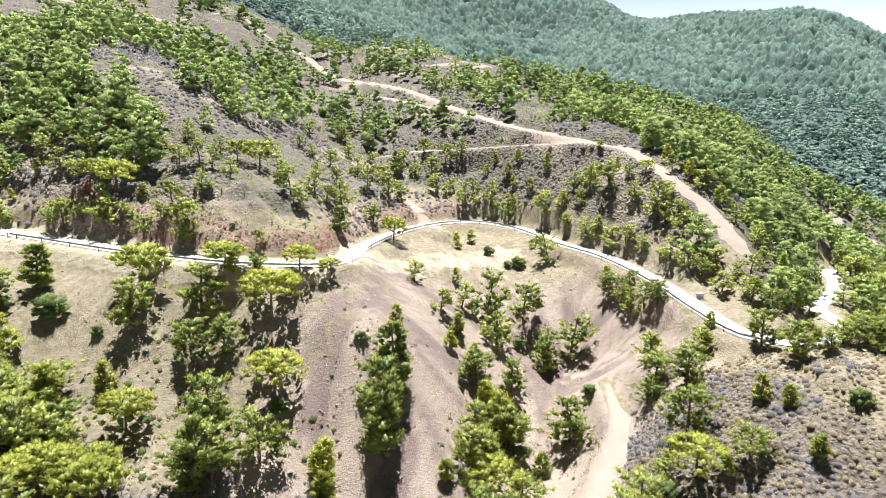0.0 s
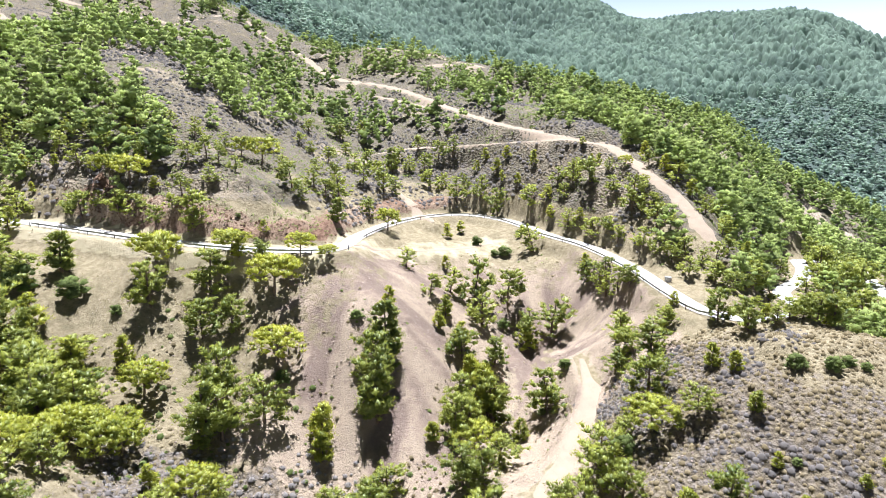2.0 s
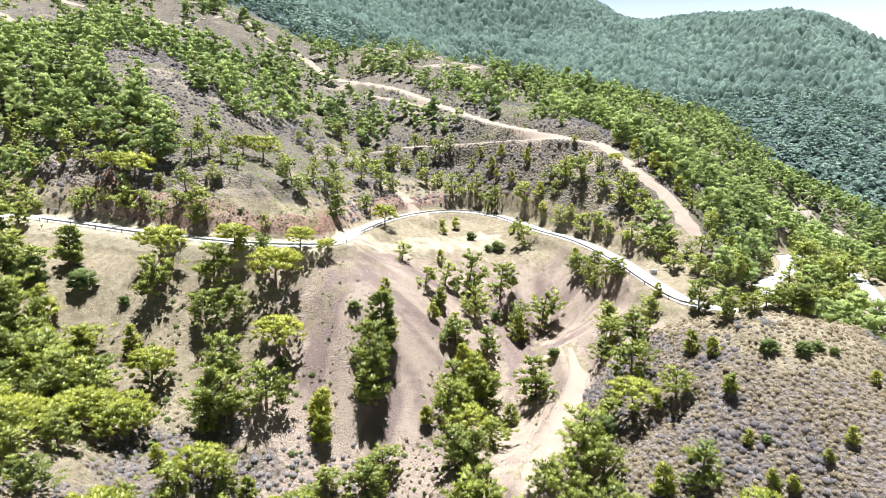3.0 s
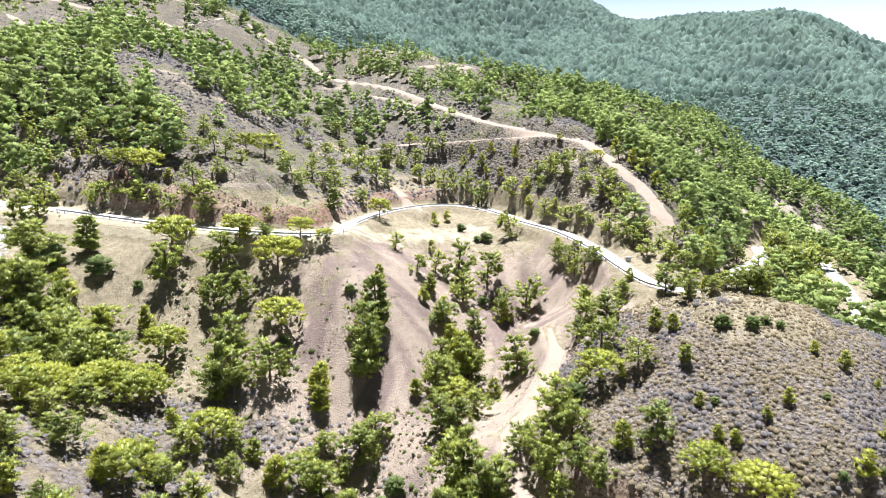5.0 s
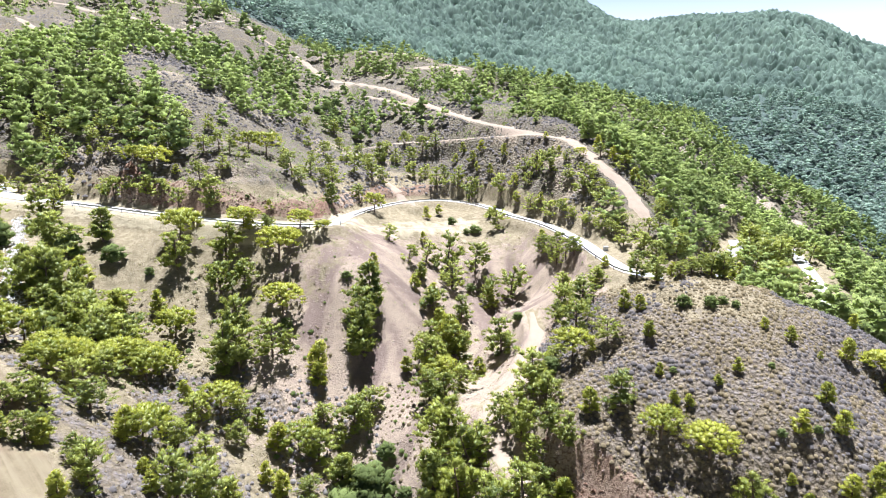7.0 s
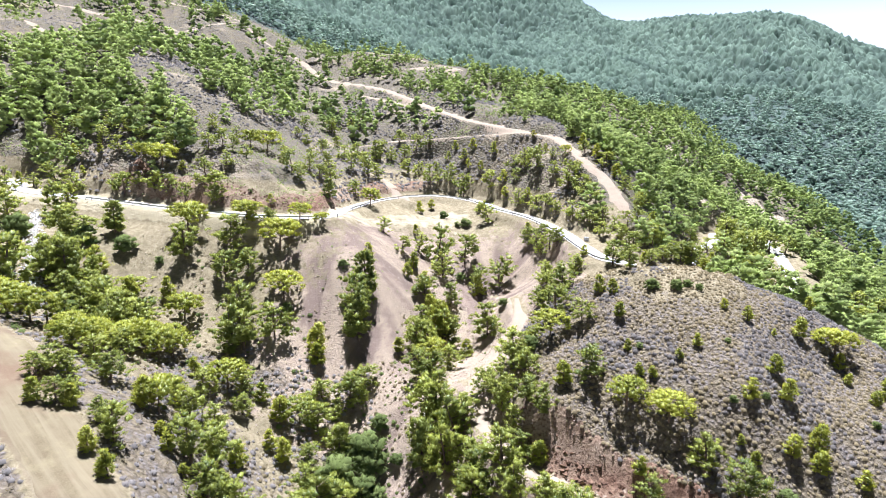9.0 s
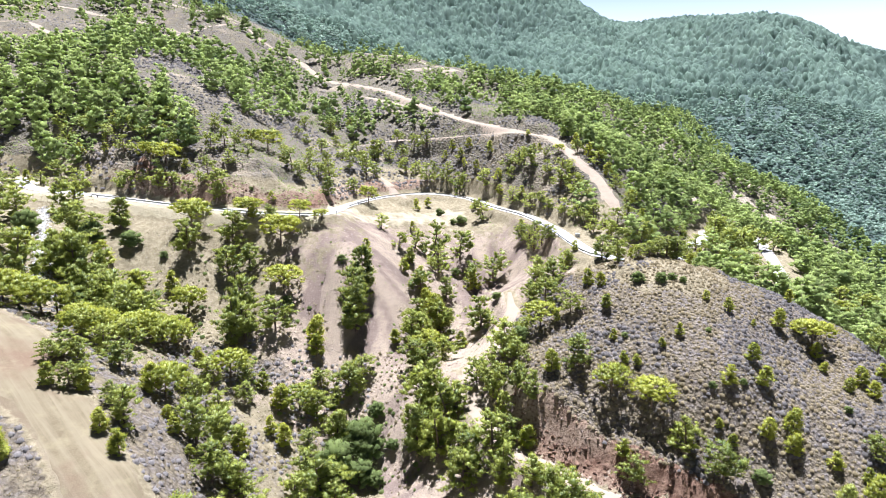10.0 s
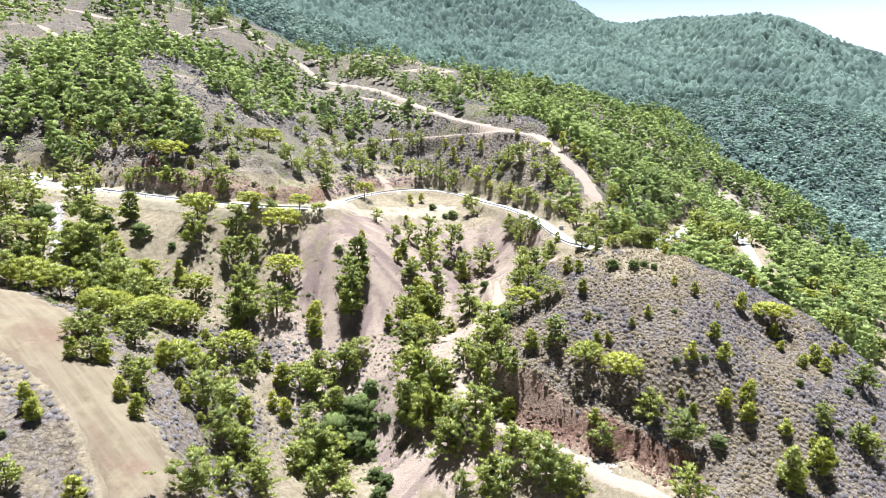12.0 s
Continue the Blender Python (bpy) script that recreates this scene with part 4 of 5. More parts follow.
KNOLL_FOOT = {
    "pine": [(40, 88.2, 4.5), (34.5, 94.6, 5.1), (36.5, 83.3, 6.7), (33.8, 88.6, 5.3), (33.2, 74.6, 7.3), (31.6, 85.6, 4.7), (36.1, 63.8, 4.5), (27.9, 67.9, 4), (22.6, 61.5, 7.9), (24.5, 56.1, 6.8), (21, 56.9, 7), (47.7, 85.3, 5.9), (49.3, 79.2, 5.9), (17.6, 61.4, 6), (20.2, 53.7, 6.5), (23.9, 50.3, 5.3), (26.4, 47.6, 5.2), (21.7, 49.8, 4.9), (19.1, 43.6, 7.9), (22.6, 45.3, 4.8)],
    "young": [(42.9, 92.4, 2.7), (33.2, 62.8, 2.4), (41.6, 72.6, 3.8), (43.4, 69.4, 3.1), (25.4, 43.6, 4.5)],
    "umbrella": [(30.4, 64.7, 5.2)],
    "bush": [(26.2, 63.3, 3)],
}
LOWER_TRACK = {
    "pine": [(14.7, 42.7, 8), (14.1, 39.9, 7.9), (25.1, 36.7, 5.8), (27.7, 34.2, 6), (21.2, 31.1, 7.7), (23, 30.7, 5.9), (29.9, 29.3, 9.1), (40.5, 34.4, 4.9), (50.7, 22.4, 6.1)],
    "young": [(39.4, 36.8, 3.1)],
}
KNOLL = {
    "pine": [(35.2, 50.8, 6.1), (48.8, 36, 6.5), (53.4, 31.8, 6.4)],
    "umbrella": [(39.7, 45.5, 5.1), (45.4, 42.1, 5.1), (80.3, 56.6, 5.5)],
    "young": [(42.1, 54.7, 2.2), (42.2, 61.1, 2.9), (52.9, 51.3, 2.5), (49.2, 49.8, 1.9), (42.5, 49, 2.5), (44.4, 48.2, 2.2), (60.8, 59.5, 2.1), (64.1, 57.3, 3), (74.4, 58.2, 4.1), (68.5, 56.1, 1.4), (63.4, 45.9, 3.4), (80, 54.6, 3.2), (79.1, 50.6, 2.2), (57.4, 41.5, 3.6), (63.8, 42, 3.7), (54.8, 37.4, 1.9), (56.2, 35.5, 2.3)],
    "bush": [(44.1, 54.1, 0.9), (49.8, 66.1, 2.1), (53.9, 64.8, 2), (56.3, 65.5, 1.4), (58.1, 64.6, 1.2), (57.8, 51, 0.9), (55, 41.5, 1.1), (60, 41.4, 1.1)],
}
KNOLL_SIDE = {
    "young": [(61.6, 35.6, 3.8), (66.1, 36.5, 4.6), (65.2, 34, 3.8), (71.1, 32.6, 3), (68.8, 24.4, 4.4), (74.1, 27.1, 6.5), (75.3, 31, 2.5), (80.8, 45.7, 2.7), (84.8, 48.4, 3.7), (85.1, 45.4, 3.3), (90.4, 51.3, 2.8), (93.2, 52.8, 2.3), (56.1, 19.5, 1.6), (88.5, 36, 1.5)],
    "bush": [(59.3, 31.5, 2), (86.6, 40.5, 1.4), (80.3, 32.5, 1), (77.4, 28.4, 0.8), (77.5, 40.6, 1.1)],
    "tall": [(68.5, 25.8, 6.5)],
    "pine": [(78.3, 34.2, 3.8), (91.6, 43.9, 5.7), (83.2, 31.3, 4.2), (84.4, 29.9, 4.4)],
}
ROAD_CUTTING = {
    "pine": [(-95.4, 121.5, 6.4), (-89.7, 120.1, 6.4), (-77.6, 119.5, 4.5), (-75, 117.8, 7), (-70.7, 118.1, 3.9), (-66.1, 116.5, 5.6), (-62, 115.4, 5), (-57, 113.2, 4.9), (-52.9, 118, 5), (-53.4, 113.9, 4.3), (-48.1, 112.1, 7.9), (-48.5, 111.5, 4.3), (-48.5, 121.9, 4.5), (-33.3, 131.6, 6.9), (-30.3, 129.6, 4.5), (-16.8, 145.3, 5.2), (-24.3, 144.5, 6.8), (-26.8, 139.6, 5.1), (-30.2, 142.7, 5.9), (-14.6, 162.6, 7.5), (-11.7, 167, 5.1), (-20.2, 161.9, 6.6)],
    "young": [(-89.5, 125.7, 2.6), (-60.4, 122.1, 2.9), (-34.1, 110.9, 2.9)],
    "umbrella": [(-70.2, 122.6, 6.5), (-66.1, 122.5, 6.9), (-48, 142.8, 5.8), (-44, 146.1, 7.1)],
    "bush": [(-40.4, 114.6, 1)],
    "tall": [(-22, 127.6, 6)],
}
SLOPE_BEHIND = {
    "tall": [(-14.4, 190.8, 8.2)],
    "pine": [(6.2, 169.9, 7.9), (13.1, 169.5, 7.9), (17.9, 164.1, 8.5), (26.2, 156.7, 7.4), (33.5, 155.6, 4.7), (36.9, 153.1, 6.7), (39.8, 148.3, 7.3), (47.3, 133.9, 9.1), (33.8, 141.3, 5.3), (38.3, 134.9, 5.1), (40.8, 132.7, 3.8), (42.6, 127.3, 4.2), (45.7, 119.3, 5.2), (48, 114.7, 4.4), (50.2, 113.7, 4.4), (50.7, 126.4, 6), (53, 123.3, 3.3), (52.5, 113.5, 4.4), (50.9, 106.2, 4.2), (54.6, 109.1, 3.7), (54.4, 102.4, 4.7)],
    "young": [(30.2, 153, 4.5), (28.2, 168.3, 4.7), (18.6, 175.4, 4.4), (21.7, 177.1, 4.2), (15.7, 185.9, 4.2), (20, 170.6, 3.3), (43.7, 154.2, 2.8), (41, 161.5, 2.4)],
    "umbrella": [(48.6, 147, 3.3)],
}
EAST_SPUR = {
    "young": [(53.2, 81.2, 3)],
    "pine": [(54.2, 79.4, 2.9), (57.4, 81.9, 3.4), (58.6, 80.4, 3.9), (60.1, 79.2, 4.7), (61.8, 77.3, 5.1), (96.2, 124.4, 7.7), (101.1, 126.1, 7.4), (104.5, 125.8, 7.1), (108, 124.6, 6.3), (94.1, 130.9, 7.5), (100.1, 133.3, 9.1), (104.9, 134.1, 10.1), (122.2, 156, 7.1), (87.3, 126.9, 5), (63, 104.5, 5.8), (68.1, 107.5, 5.5), (86.2, 136.2, 6.1), (63.7, 110.3, 3.7), (57, 100.3, 4.1), (68.6, 113.8, 5.1), (62.1, 114.4, 4.4), (58.8, 112.1, 4.4), (176.3, 215.6, 9.1), (125.7, 152.2, 6.6)],
}
ROAD_BEND = {
    "pine": [(-107.6, 109.5, 6.7), (-107.6, 115.8, 5.2), (-104.7, 116.3, 4.6), (-113.6, 113.8, 6.5), (-114.6, 123.3, 5.4), (-112.3, 126.9, 4.7), (-102, 122.8, 4.2), (123.9, 108.3, 7.1), (95.8, 60, 5.9), (127.8, 99.2, 6.8), (131.4, 97, 6.8), (116.6, 112.7, 6.2), (111, 115.9, 4.4), (126.2, 117, 7.2), (132.1, 92.2, 7.3), (139.3, 114, 8.1), (135.4, 119.7, 7.3)],
    "young": [(-105.9, 123.7, 4.2), (82, 68.4, 3)],
    "umbrella": [(119.5, 109.9, 6.4)],
}
HAIRPIN = {
    "pine": [(105.7, 157.4, 8.2), (100.1, 143.2, 8), (102.1, 138.6, 7.4), (105.5, 144.3, 8.2), (102.1, 147.2, 7.6), (107.1, 149.5, 6.8), (119.2, 158.7, 7), (122, 162.3, 6.5), (106, 147, 6), (103.8, 142, 7), (70, 98, 5), (74, 101.5, 5.2), (96.5, 131, 4.8), (101, 138, 5.2), (67, 94, 4.8)],
    "young": [(104, 143, 4.2), (80.3, 107.8, 3.6), (72, 95, 3.8)],
}
CONTOUR_SLOPE = {
    "pine": [(5.6, 195.9, 6.8), (9, 178.2, 5.4), (38.7, 156.1, 3.2), (45, 148.1, 3.7), (44.8, 141.2, 5), (50.8, 131.9, 4.2), (41.6, 131.4, 4.4), (34.2, 150.2, 4.1), (50.6, 137, 3.7), (-39.1, 146.8, 4.7), (-37.9, 177.8, 4.4), (-32.5, 176.3, 5.5), (-30.6, 198.2, 4.3), (-32.7, 159.7, 4.2), (-28.3, 161.6, 4.9), (-25.1, 179.5, 6.3), (-22.3, 193.6, 5.8), (-18.1, 180.7, 5.7), (-8.7, 191.1, 5.9), (-3.9, 190.8, 6.7), (0.8, 196.1, 6.8), (-1.8, 181.1, 6.4), (-13.1, 199.3, 5.1), (-6.3, 202, 5.8), (1.8, 181.9, 5.5), (-52.2, 143.8, 4.5)],
    "young": [(12.9, 184.3, 3.7), (42.4, 155.7, 2.4), (36.4, 140.1, 3.6), (30.6, 147.4, 3.8), (23.8, 166.2, 3.6)],
}
WEST_SPUR = {
    "pine": [(-45.1, 129.2, 4), (-42, 180.9, 3.8), (-49, 129.9, 4.2), (-45.3, 159.9, 4.2), (-43.1, 199.2, 4.9), (-34.3, 210, 6.2), (-27.1, 218.4, 6), (-55.5, 128.7, 5.3), (-52.7, 132.3, 5.4), (-63.6, 136.1, 4.9), (-64.7, 128.9, 5.3), (-72.8, 137, 4.9), (-76.4, 134.1, 4.8), (-80.6, 128.8, 5.3), (-87.8, 134.7, 5.5), (-97.2, 141.4, 5.7), (-103.8, 142, 5.8), (-103.7, 137.2, 4.9), (-80.9, 136.6, 5.5), (-87.7, 140.2, 5.7), (-107.4, 146.2, 5.9), (-98.6, 146.7, 5.1), (-73.1, 142.6, 5), (-65.7, 145.4, 4.4), (-59.6, 144.2, 5.1), (-79.5, 144.3, 5)],
    "young": [(-94.5, 131.4, 3.9), (-86.6, 129.9, 3.2)],
}
WEST_GROVE = {
    "pine": [(-78.6, 96.3, 8.5), (-72.7, 82.8, 10), (-69.8, 83.2, 9.5), (-66.7, 83.5, 4.9), (-67.7, 75.9, 7.4), (-64.9, 76, 7.4), (-63.6, 79.1, 7.1), (-60.4, 78.9, 7.1), (-61.9, 65, 7.5), (-60.2, 69.5, 6.8), (-55.7, 70, 9.1), (-51.9, 72.1, 7.4)],
    "bush": [(-73.2, 94, 5)],
    "young": [(-57.7, 81, 7.4)],
    "umbrella": [(-53.5, 52.3, 5.2), (-52.4, 56.7, 6), (-51.1, 61.8, 5.7), (-50, 66.3, 6)],
}
GULLY_EDGE = {
    "young": [(3.1, 123.4, 3.4), (7.2, 92.2, 6.1), (10.1, 88, 10), (15.4, 83.4, 4.1), (0.6, 76.6, 3.7), (-8, 97.7, 3.8), (-42.9, 34.3, 3.7), (30.2, 50.9, 4.4)],
    "pine": [(16.6, 116.7, 8.6), (12, 98, 6.5), (5, 85.1, 7.6), (-8.7, 83.5, 10.7), (-32.8, 79.1, 10.2), (-25.7, 76.3, 8), (-6.1, 66.5, 4.4), (-13.6, 46.4, 5.7), (20.7, 39.4, 7.3), (34.2, 26.1, 5.8), (31.2, 27.1, 7.8), (16.4, 33.1, 4), (20.2, 87.7, 8.6)],
    "bush": [(15, 111.2, 2.3), (19.6, 87.5, 1.3)],
    "umbrella": [(7, 76.6, 5.6), (-44.9, 70.9, 5.2)],
}
for stand, group in ((SCREE_SLOPE, "trees on the scree slope"), (WEST_GULLY, "trees on the west gully"), (TERRACE_EDGE, "trees on the terrace edge"), (NEAR_BANK, "trees on the near bank"), (GULLY_FOOT, "trees on the gully foot"), (UPPER_GULLY, "trees on the upper gully"), (KNOLL_FOOT, "trees on the knoll foot"), (LOWER_TRACK, "trees on the lower track"), (KNOLL, "trees on the knoll"), (KNOLL_SIDE, "trees on the knoll side"), (ROAD_CUTTING, "trees on the road cutting"), (SLOPE_BEHIND, "trees on the back slope"), (EAST_SPUR, "trees on the east spur"), (ROAD_BEND, "trees on the road bend"), (GULLY_EDGE, "trees on the gully edge"), (HAIRPIN, "trees by the hairpin bend"), (CONTOUR_SLOPE, "trees on the contour slope"), (WEST_SPUR, "trees on the west spur"), (WEST_GROVE, "trees on the west grove")):
    for kind, places in stand.items():
        for x, y, h in places:
            plant(kind, x, y, h, group)


# pines along the outer edge of the dirt track
edge = dense(TRACK, 3.9)
way = np.gradient(edge[:, :2], axis=0)
way /= np.linalg.norm(way, axis=1)[:, None]
for j in range(len(edge)):
    if 112 < edge[j, 1] < 152 and edge[j, 0] > 20:
        for off in ((4.2,) if j % 3 else (4.8, 9.0)):
            off = off + 0.7 * tree_rng.normal()
            plant("pine" if j % 2 else "young", edge[j, 0] + way[j, 1] * off, edge[j, 1] - way[j, 0] * off, 3.6 + 1.4 * tree_rng.random(), "pines beside the dirt track")


# ---- woods too many to count ----
def woods(name, label, x, y, h, clumps, leaves, leaf, material, variants=5, seed=0, wide=1.0):
    """One mesh of many trees."""
    rng = np.random.default_rng(seed)
    kinds = ["young", "tall", "young", "pine", "tall"]
    base = []
    for k in range(variants):
        crown, _, _ = crown_arrays(rng, kinds[k % 5], clumps, leaves, leaf, 0.45, 0.6, 1.15 if clumps > 25 else 1.45)
        base.append(crown)
    z = ground(x, y)
    vs, fs, ns, tone, n = [], [], [], [], 0
    pick = rng.integers(variants, size=len(x))
    for k in range(variants):
        m = np.nonzero(pick == k)[0]
        v, f, soft = base[k]
        a = rng.random(len(m)) * 2 * np.pi
        w = h[m] * wide * (0.82 + 0.36 * rng.random(len(m)))
        c, s = np.cos(a) * w, np.sin(a) * w
        px = x[m][:, None] + c[:, None] * v[None, :, 0] - s[:, None] * v[None, :, 1]
        py = y[m][:, None] + s[:, None] * v[None, :, 0] + c[:, None] * v[None, :, 1]
        ca, sa = np.cos(a)[:, None], np.sin(a)[:, None]
        ns.append(np.stack([ca * soft[None, :, 0] - sa * soft[None, :, 1], sa * soft[None, :, 0] + ca * soft[None, :, 1], np.repeat(soft[None, :, 2], len(m), 0)], -1).reshape(-1, 3))
        pz = z[m][:, None] + h[m][:, None] * v[None, :, 2]
        vs.append(np.stack([px, py, pz], -1).reshape(-1, 3))
        fs.append((f[None] + (np.arange(len(m)) * len(v))[:, None, None]).reshape(-1, 3) + n)
        tone.append(np.repeat(rng.random(len(m)) - 0.5 + 0.35 * rough(x[m], y[m], 30, 2, 5), len(v)))
        n += len(m) * len(v)
    me = raw_mesh(name, np.vstack(vs), np.vstack(fs), material, True, np.vstack(ns))
    a = me.attributes.new("tone", "FLOAT", "POINT")
    a.data.foreach_set("value", np.concatenate(tone).astype(np.float32))
    return tagged(new(name, me), label, "woods", kind="stuff")


def free_of_roads(x, y, margin):
    ok = near_line(x, y, road_line)[0] > margin + 3.2
    for pts, half in zip(track_lines, TRACK_HALF):
        ok &= near_line(x, y, pts)[0] > margin + half
    return ok


def thinned(x, y, gap):
    """Keep places that stand at least gap apart."""
    seen, keep = {}, []
    for k in range(len(x)):
        i, j = int(x[k] // gap), int(y[k] // gap)
        if all(np.hypot(x[k] - x[m], y[k] - y[m]) > gap for a in (-1, 0, 1) for b in (-1, 0, 1) for m in seen.get((i + a, j + b), ())):
            seen.setdefault((i, j), []).append(k)
            keep.append(k)
    return np.array(keep, int)


def scatter(rng, n, x0, x1, y0, y1, gap):
    x, y = x0 + (x1 - x0) * rng.random(n), y0 + (y1 - y0) * rng.random(n)
    k = thinned(x, y, gap)
    return x[k], y[k]


GROVES = ((-95, 129, 12), (-76, 130, 8), (-110, 142, 15), (-122, 155, 16), (-69, 141, 8), (-90, 152, 14), (-112, 128, 12), (-99, 137, 14), (-84, 140, 12), (-80, 132, 7), (-113, 167, 20), (-105, 130, 10), (-12, 221, 13), (-32, 232, 13), (3, 214, 10), (-66, 245, 16),
          (42, 297, 18), (65, 262, 18), (-17, 300, 16), (-80, 229, 14), (-36, 182, 12), (20, 273, 14), (85, 215, 20), (80, 180, 16), (-125, 200, 22), (100, 270, 25), (56, 148, 8), (63, 148, 10), (74, 150, 12), (52, 155, 7), (60, 132, 7), (66, 122, 7))
CLEARINGS = ((-70, 159, 9), (-60, 147, 8), (-80, 174, 9), (-52, 134, 7), (-97, 282, 14), (-111, 266, 12), (-175, 284, 14), (-48, 152, 7), (-30, 138, 10),
             (-108, 312, 10), (-60, 335, 10), (20, 165, 14), (-140, 250, 8), (-81, 184, 7), (-66, 166, 6), (-92, 126, 5), (-84, 125, 4), (-76, 126, 4), (-66, 128, 4), (-160, 218, 14), (-156, 195, 12), (-147, 214, 12), (-163, 270, 14), (-118, 142, 6), (-90, 270, 12), (-84, 292, 14)) + ROCKS
rng = np.random.default_rng(11)
# the hillside above the road
x, y = scatter(rng, 34000, -260, 215, 70, 490, 2.8)
k = (x > 48) | (rng.random(len(x)) < 0.74)
x, y = x[k], y[k]
dr, hr = near_line(x, y, road_line)
cover = 0.56 + 0.5 * rough(x, y, 24, 3, 77) + 0.9 * step(x, 48, 64)
cover = cover - 0.17 * step(ground(x, y), 72, 88) * (x < 0)
for cx, cy, cr in GROVES:
    cover = cover + 0.7 * (1 - step(np.hypot(x - cx, y - cy), 0.6 * cr, 1.2 * cr))
for cx, cy, cr in CLEARINGS:
    cover = cover - 1.7 * (1 - step(np.hypot(x - cx, y - cy), 0.6 * cr, 1.2 * cr))
bare = (x > -60) & (x < 43) & (y < 200) & (ground(x, y) < 52)
keep = (cover > rng.random(len(x)) * 0.85 + 0.12) & free_of_roads(x, y, 3.0) & ((ground(x, y) > hr + 2.5) | (dr > 40) | (x > 66)) & ((y > 112) | (x > 66 + 0.9 * (95 - y))) & ~bare & (y < 425 + 0.3 * x)
keep &= (np.abs(x) < 0.78 * (y + 75))
for tx, ty, th in taken:
    keep &= np.hypot(x - tx, y - ty) > 2.2
x, y = x[keep], y[keep]
h = (3.6 + 4.4 * rng.random(len(x)) ** 1.3) * (1.15 + 0.15 * (x < -60))
print("hillside trees", len(x))
k = y < 190
woods("hillside_woods", "green pine woods scattered over the dry hillside", x[k], y[k], h[k], 28, 17, 0.072, MAT_WOOD, 9, 3, 1.2)
woods("upper_woods", "green pine woods on the upper hillside by the dirt tracks", x[~k], y[~k], h[~k], 11, 6, 0.12, MAT_WOOD, 9, 5, 1.2)
# the far mountains
x, y = scatter(rng, 90000, -420, 900, 150, 1250, 4.2)
cover = 1.0 + 0.4 * rough(x, y, 70, 3, 99)
keep = (cover > rng.random(len(x)) * 0.8) & ((y > 415 + 0.3 * x) | (x > 215)) & free_of_roads(x, y, 1.5) & (np.abs(x) < 0.78 * (y + 75))
x, y = x[keep], y[keep]
h = 6.0 + 4.5 * rng.random(len(x))
print("mountain trees", len(x))
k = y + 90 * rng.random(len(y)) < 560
woods("ridge_woods", "green pine forest on the ridge beyond the road, paled bluish as haze", x[k], y[k], h[k], 9, 5, 0.15, MAT_RIDGE_HAZE, 8, 6, 1.4)


def far_canopy(x, y, h):
    """The closed canopy of the far woods: crown beside crown, each a rounded top of its own height, with gaps."""
    turn, away = np.linspace(-0.70, 0.70, 620), 430 * 1.0030 ** np.arange(375)
    A, D = np.meshgrid(turn, away)
    px, py = D * np.sin(A), D * np.cos(A) - 30
    px, py = (px + 0.8 * value_noise(px, py, 91)).ravel(), (py + 0.8 * value_noise(px, py, 92)).ravel()
    size = 8.0
    cells = {}
    for m, key in enumerate(zip((x // size).astype(int), (y // size).astype(int))):
        cells.setdefault(key, []).append(m)
    most = max(len(v) for v in cells.values())
    lo = np.array([int(x.min() // size) - 2, int(y.min() // size) - 2])
    table = np.full((int(x.max() // size) - lo[0] + 3, int(y.max() // size) - lo[1] + 3, most), -1)
    for (a, b), v in cells.items():
        table[a - lo[0], b - lo[1], :len(v)] = v
    top, tone = np.full(px.shape, -1.5), np.zeros(px.shape)
    cx, cy = (px // size).astype(int) - lo[0], (py // size).astype(int) - lo[1]
    shade = np.random.default_rng(93).random(len(x))
    for da in (-1, 0, 1):
        for db in (-1, 0, 1):
            ia, ib = cx + da, cy + db
            ok = (ia >= 0) & (ib >= 0) & (ia < table.shape[0]) & (ib < table.shape[1])
            for c in range(most):
                m = np.where(ok, table[np.clip(ia, 0, table.shape[0] - 1), np.clip(ib, 0, table.shape[1] - 1), c], -1)
                d = np.hypot(px - x[m], py - y[m]) / (0.44 * h[m])
                rise = np.where((m >= 0) & (d < 1), h[m] * (0.1 + 0.9 * np.clip(1 - d * d, 0, 1) ** 0.7), -1.5)
                better = rise > top
                top, tone = np.where(better, rise, top), np.where(better, shade[m] - 0.5, tone)
    top = top + np.where(top > 0, 1.2 * value_noise(px / 1.5, py / 1.5, 94), 0)
    faces = grid_faces(len(away), len(turn))
    full = (top > 0)[faces].any(1)
    me = raw_mesh("mountain_woods", np.stack([px, py, ground(px, py) + top], 1), faces[full], MAT_FAR_HAZE, True)
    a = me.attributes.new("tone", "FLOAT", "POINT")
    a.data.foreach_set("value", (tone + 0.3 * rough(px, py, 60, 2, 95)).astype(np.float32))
    return tagged(new("mountain_woods", me), "pine forest covering the far mountains, coloured pale blue-green as haze", "woods", kind="stuff")


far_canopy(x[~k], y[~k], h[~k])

CHUTE = ((-93.1, 109.0), (-72.5, 71.8))
RUBBLE = (39.3, 30.6)
# ---- guard rails ----
def part(name, v, f, material, parent, label="", smooth=False):
    ob = new(name, raw_mesh(name, v, f, material, smooth))
    ob.parent = parent
    if label:
        ob["label"] = label
    return ob


def box(cx, cy, cz, sx, sy, sz):
    s = np.array([(-1, -1, -1), (1, -1, -1), (1, 1, -1), (-1, 1, -1), (-1, -1, 1), (1, -1, 1), (1, 1, 1), (-1, 1, 1)], float) * 0.5
    f = np.array([(0, 3, 2, 1), (4, 5, 6, 7), (0, 1, 5, 4), (1, 2, 6, 5), (2, 3, 7, 6), (3, 0, 4, 7)])
    return s * (sx, sy, sz) + (cx, cy, cz), f


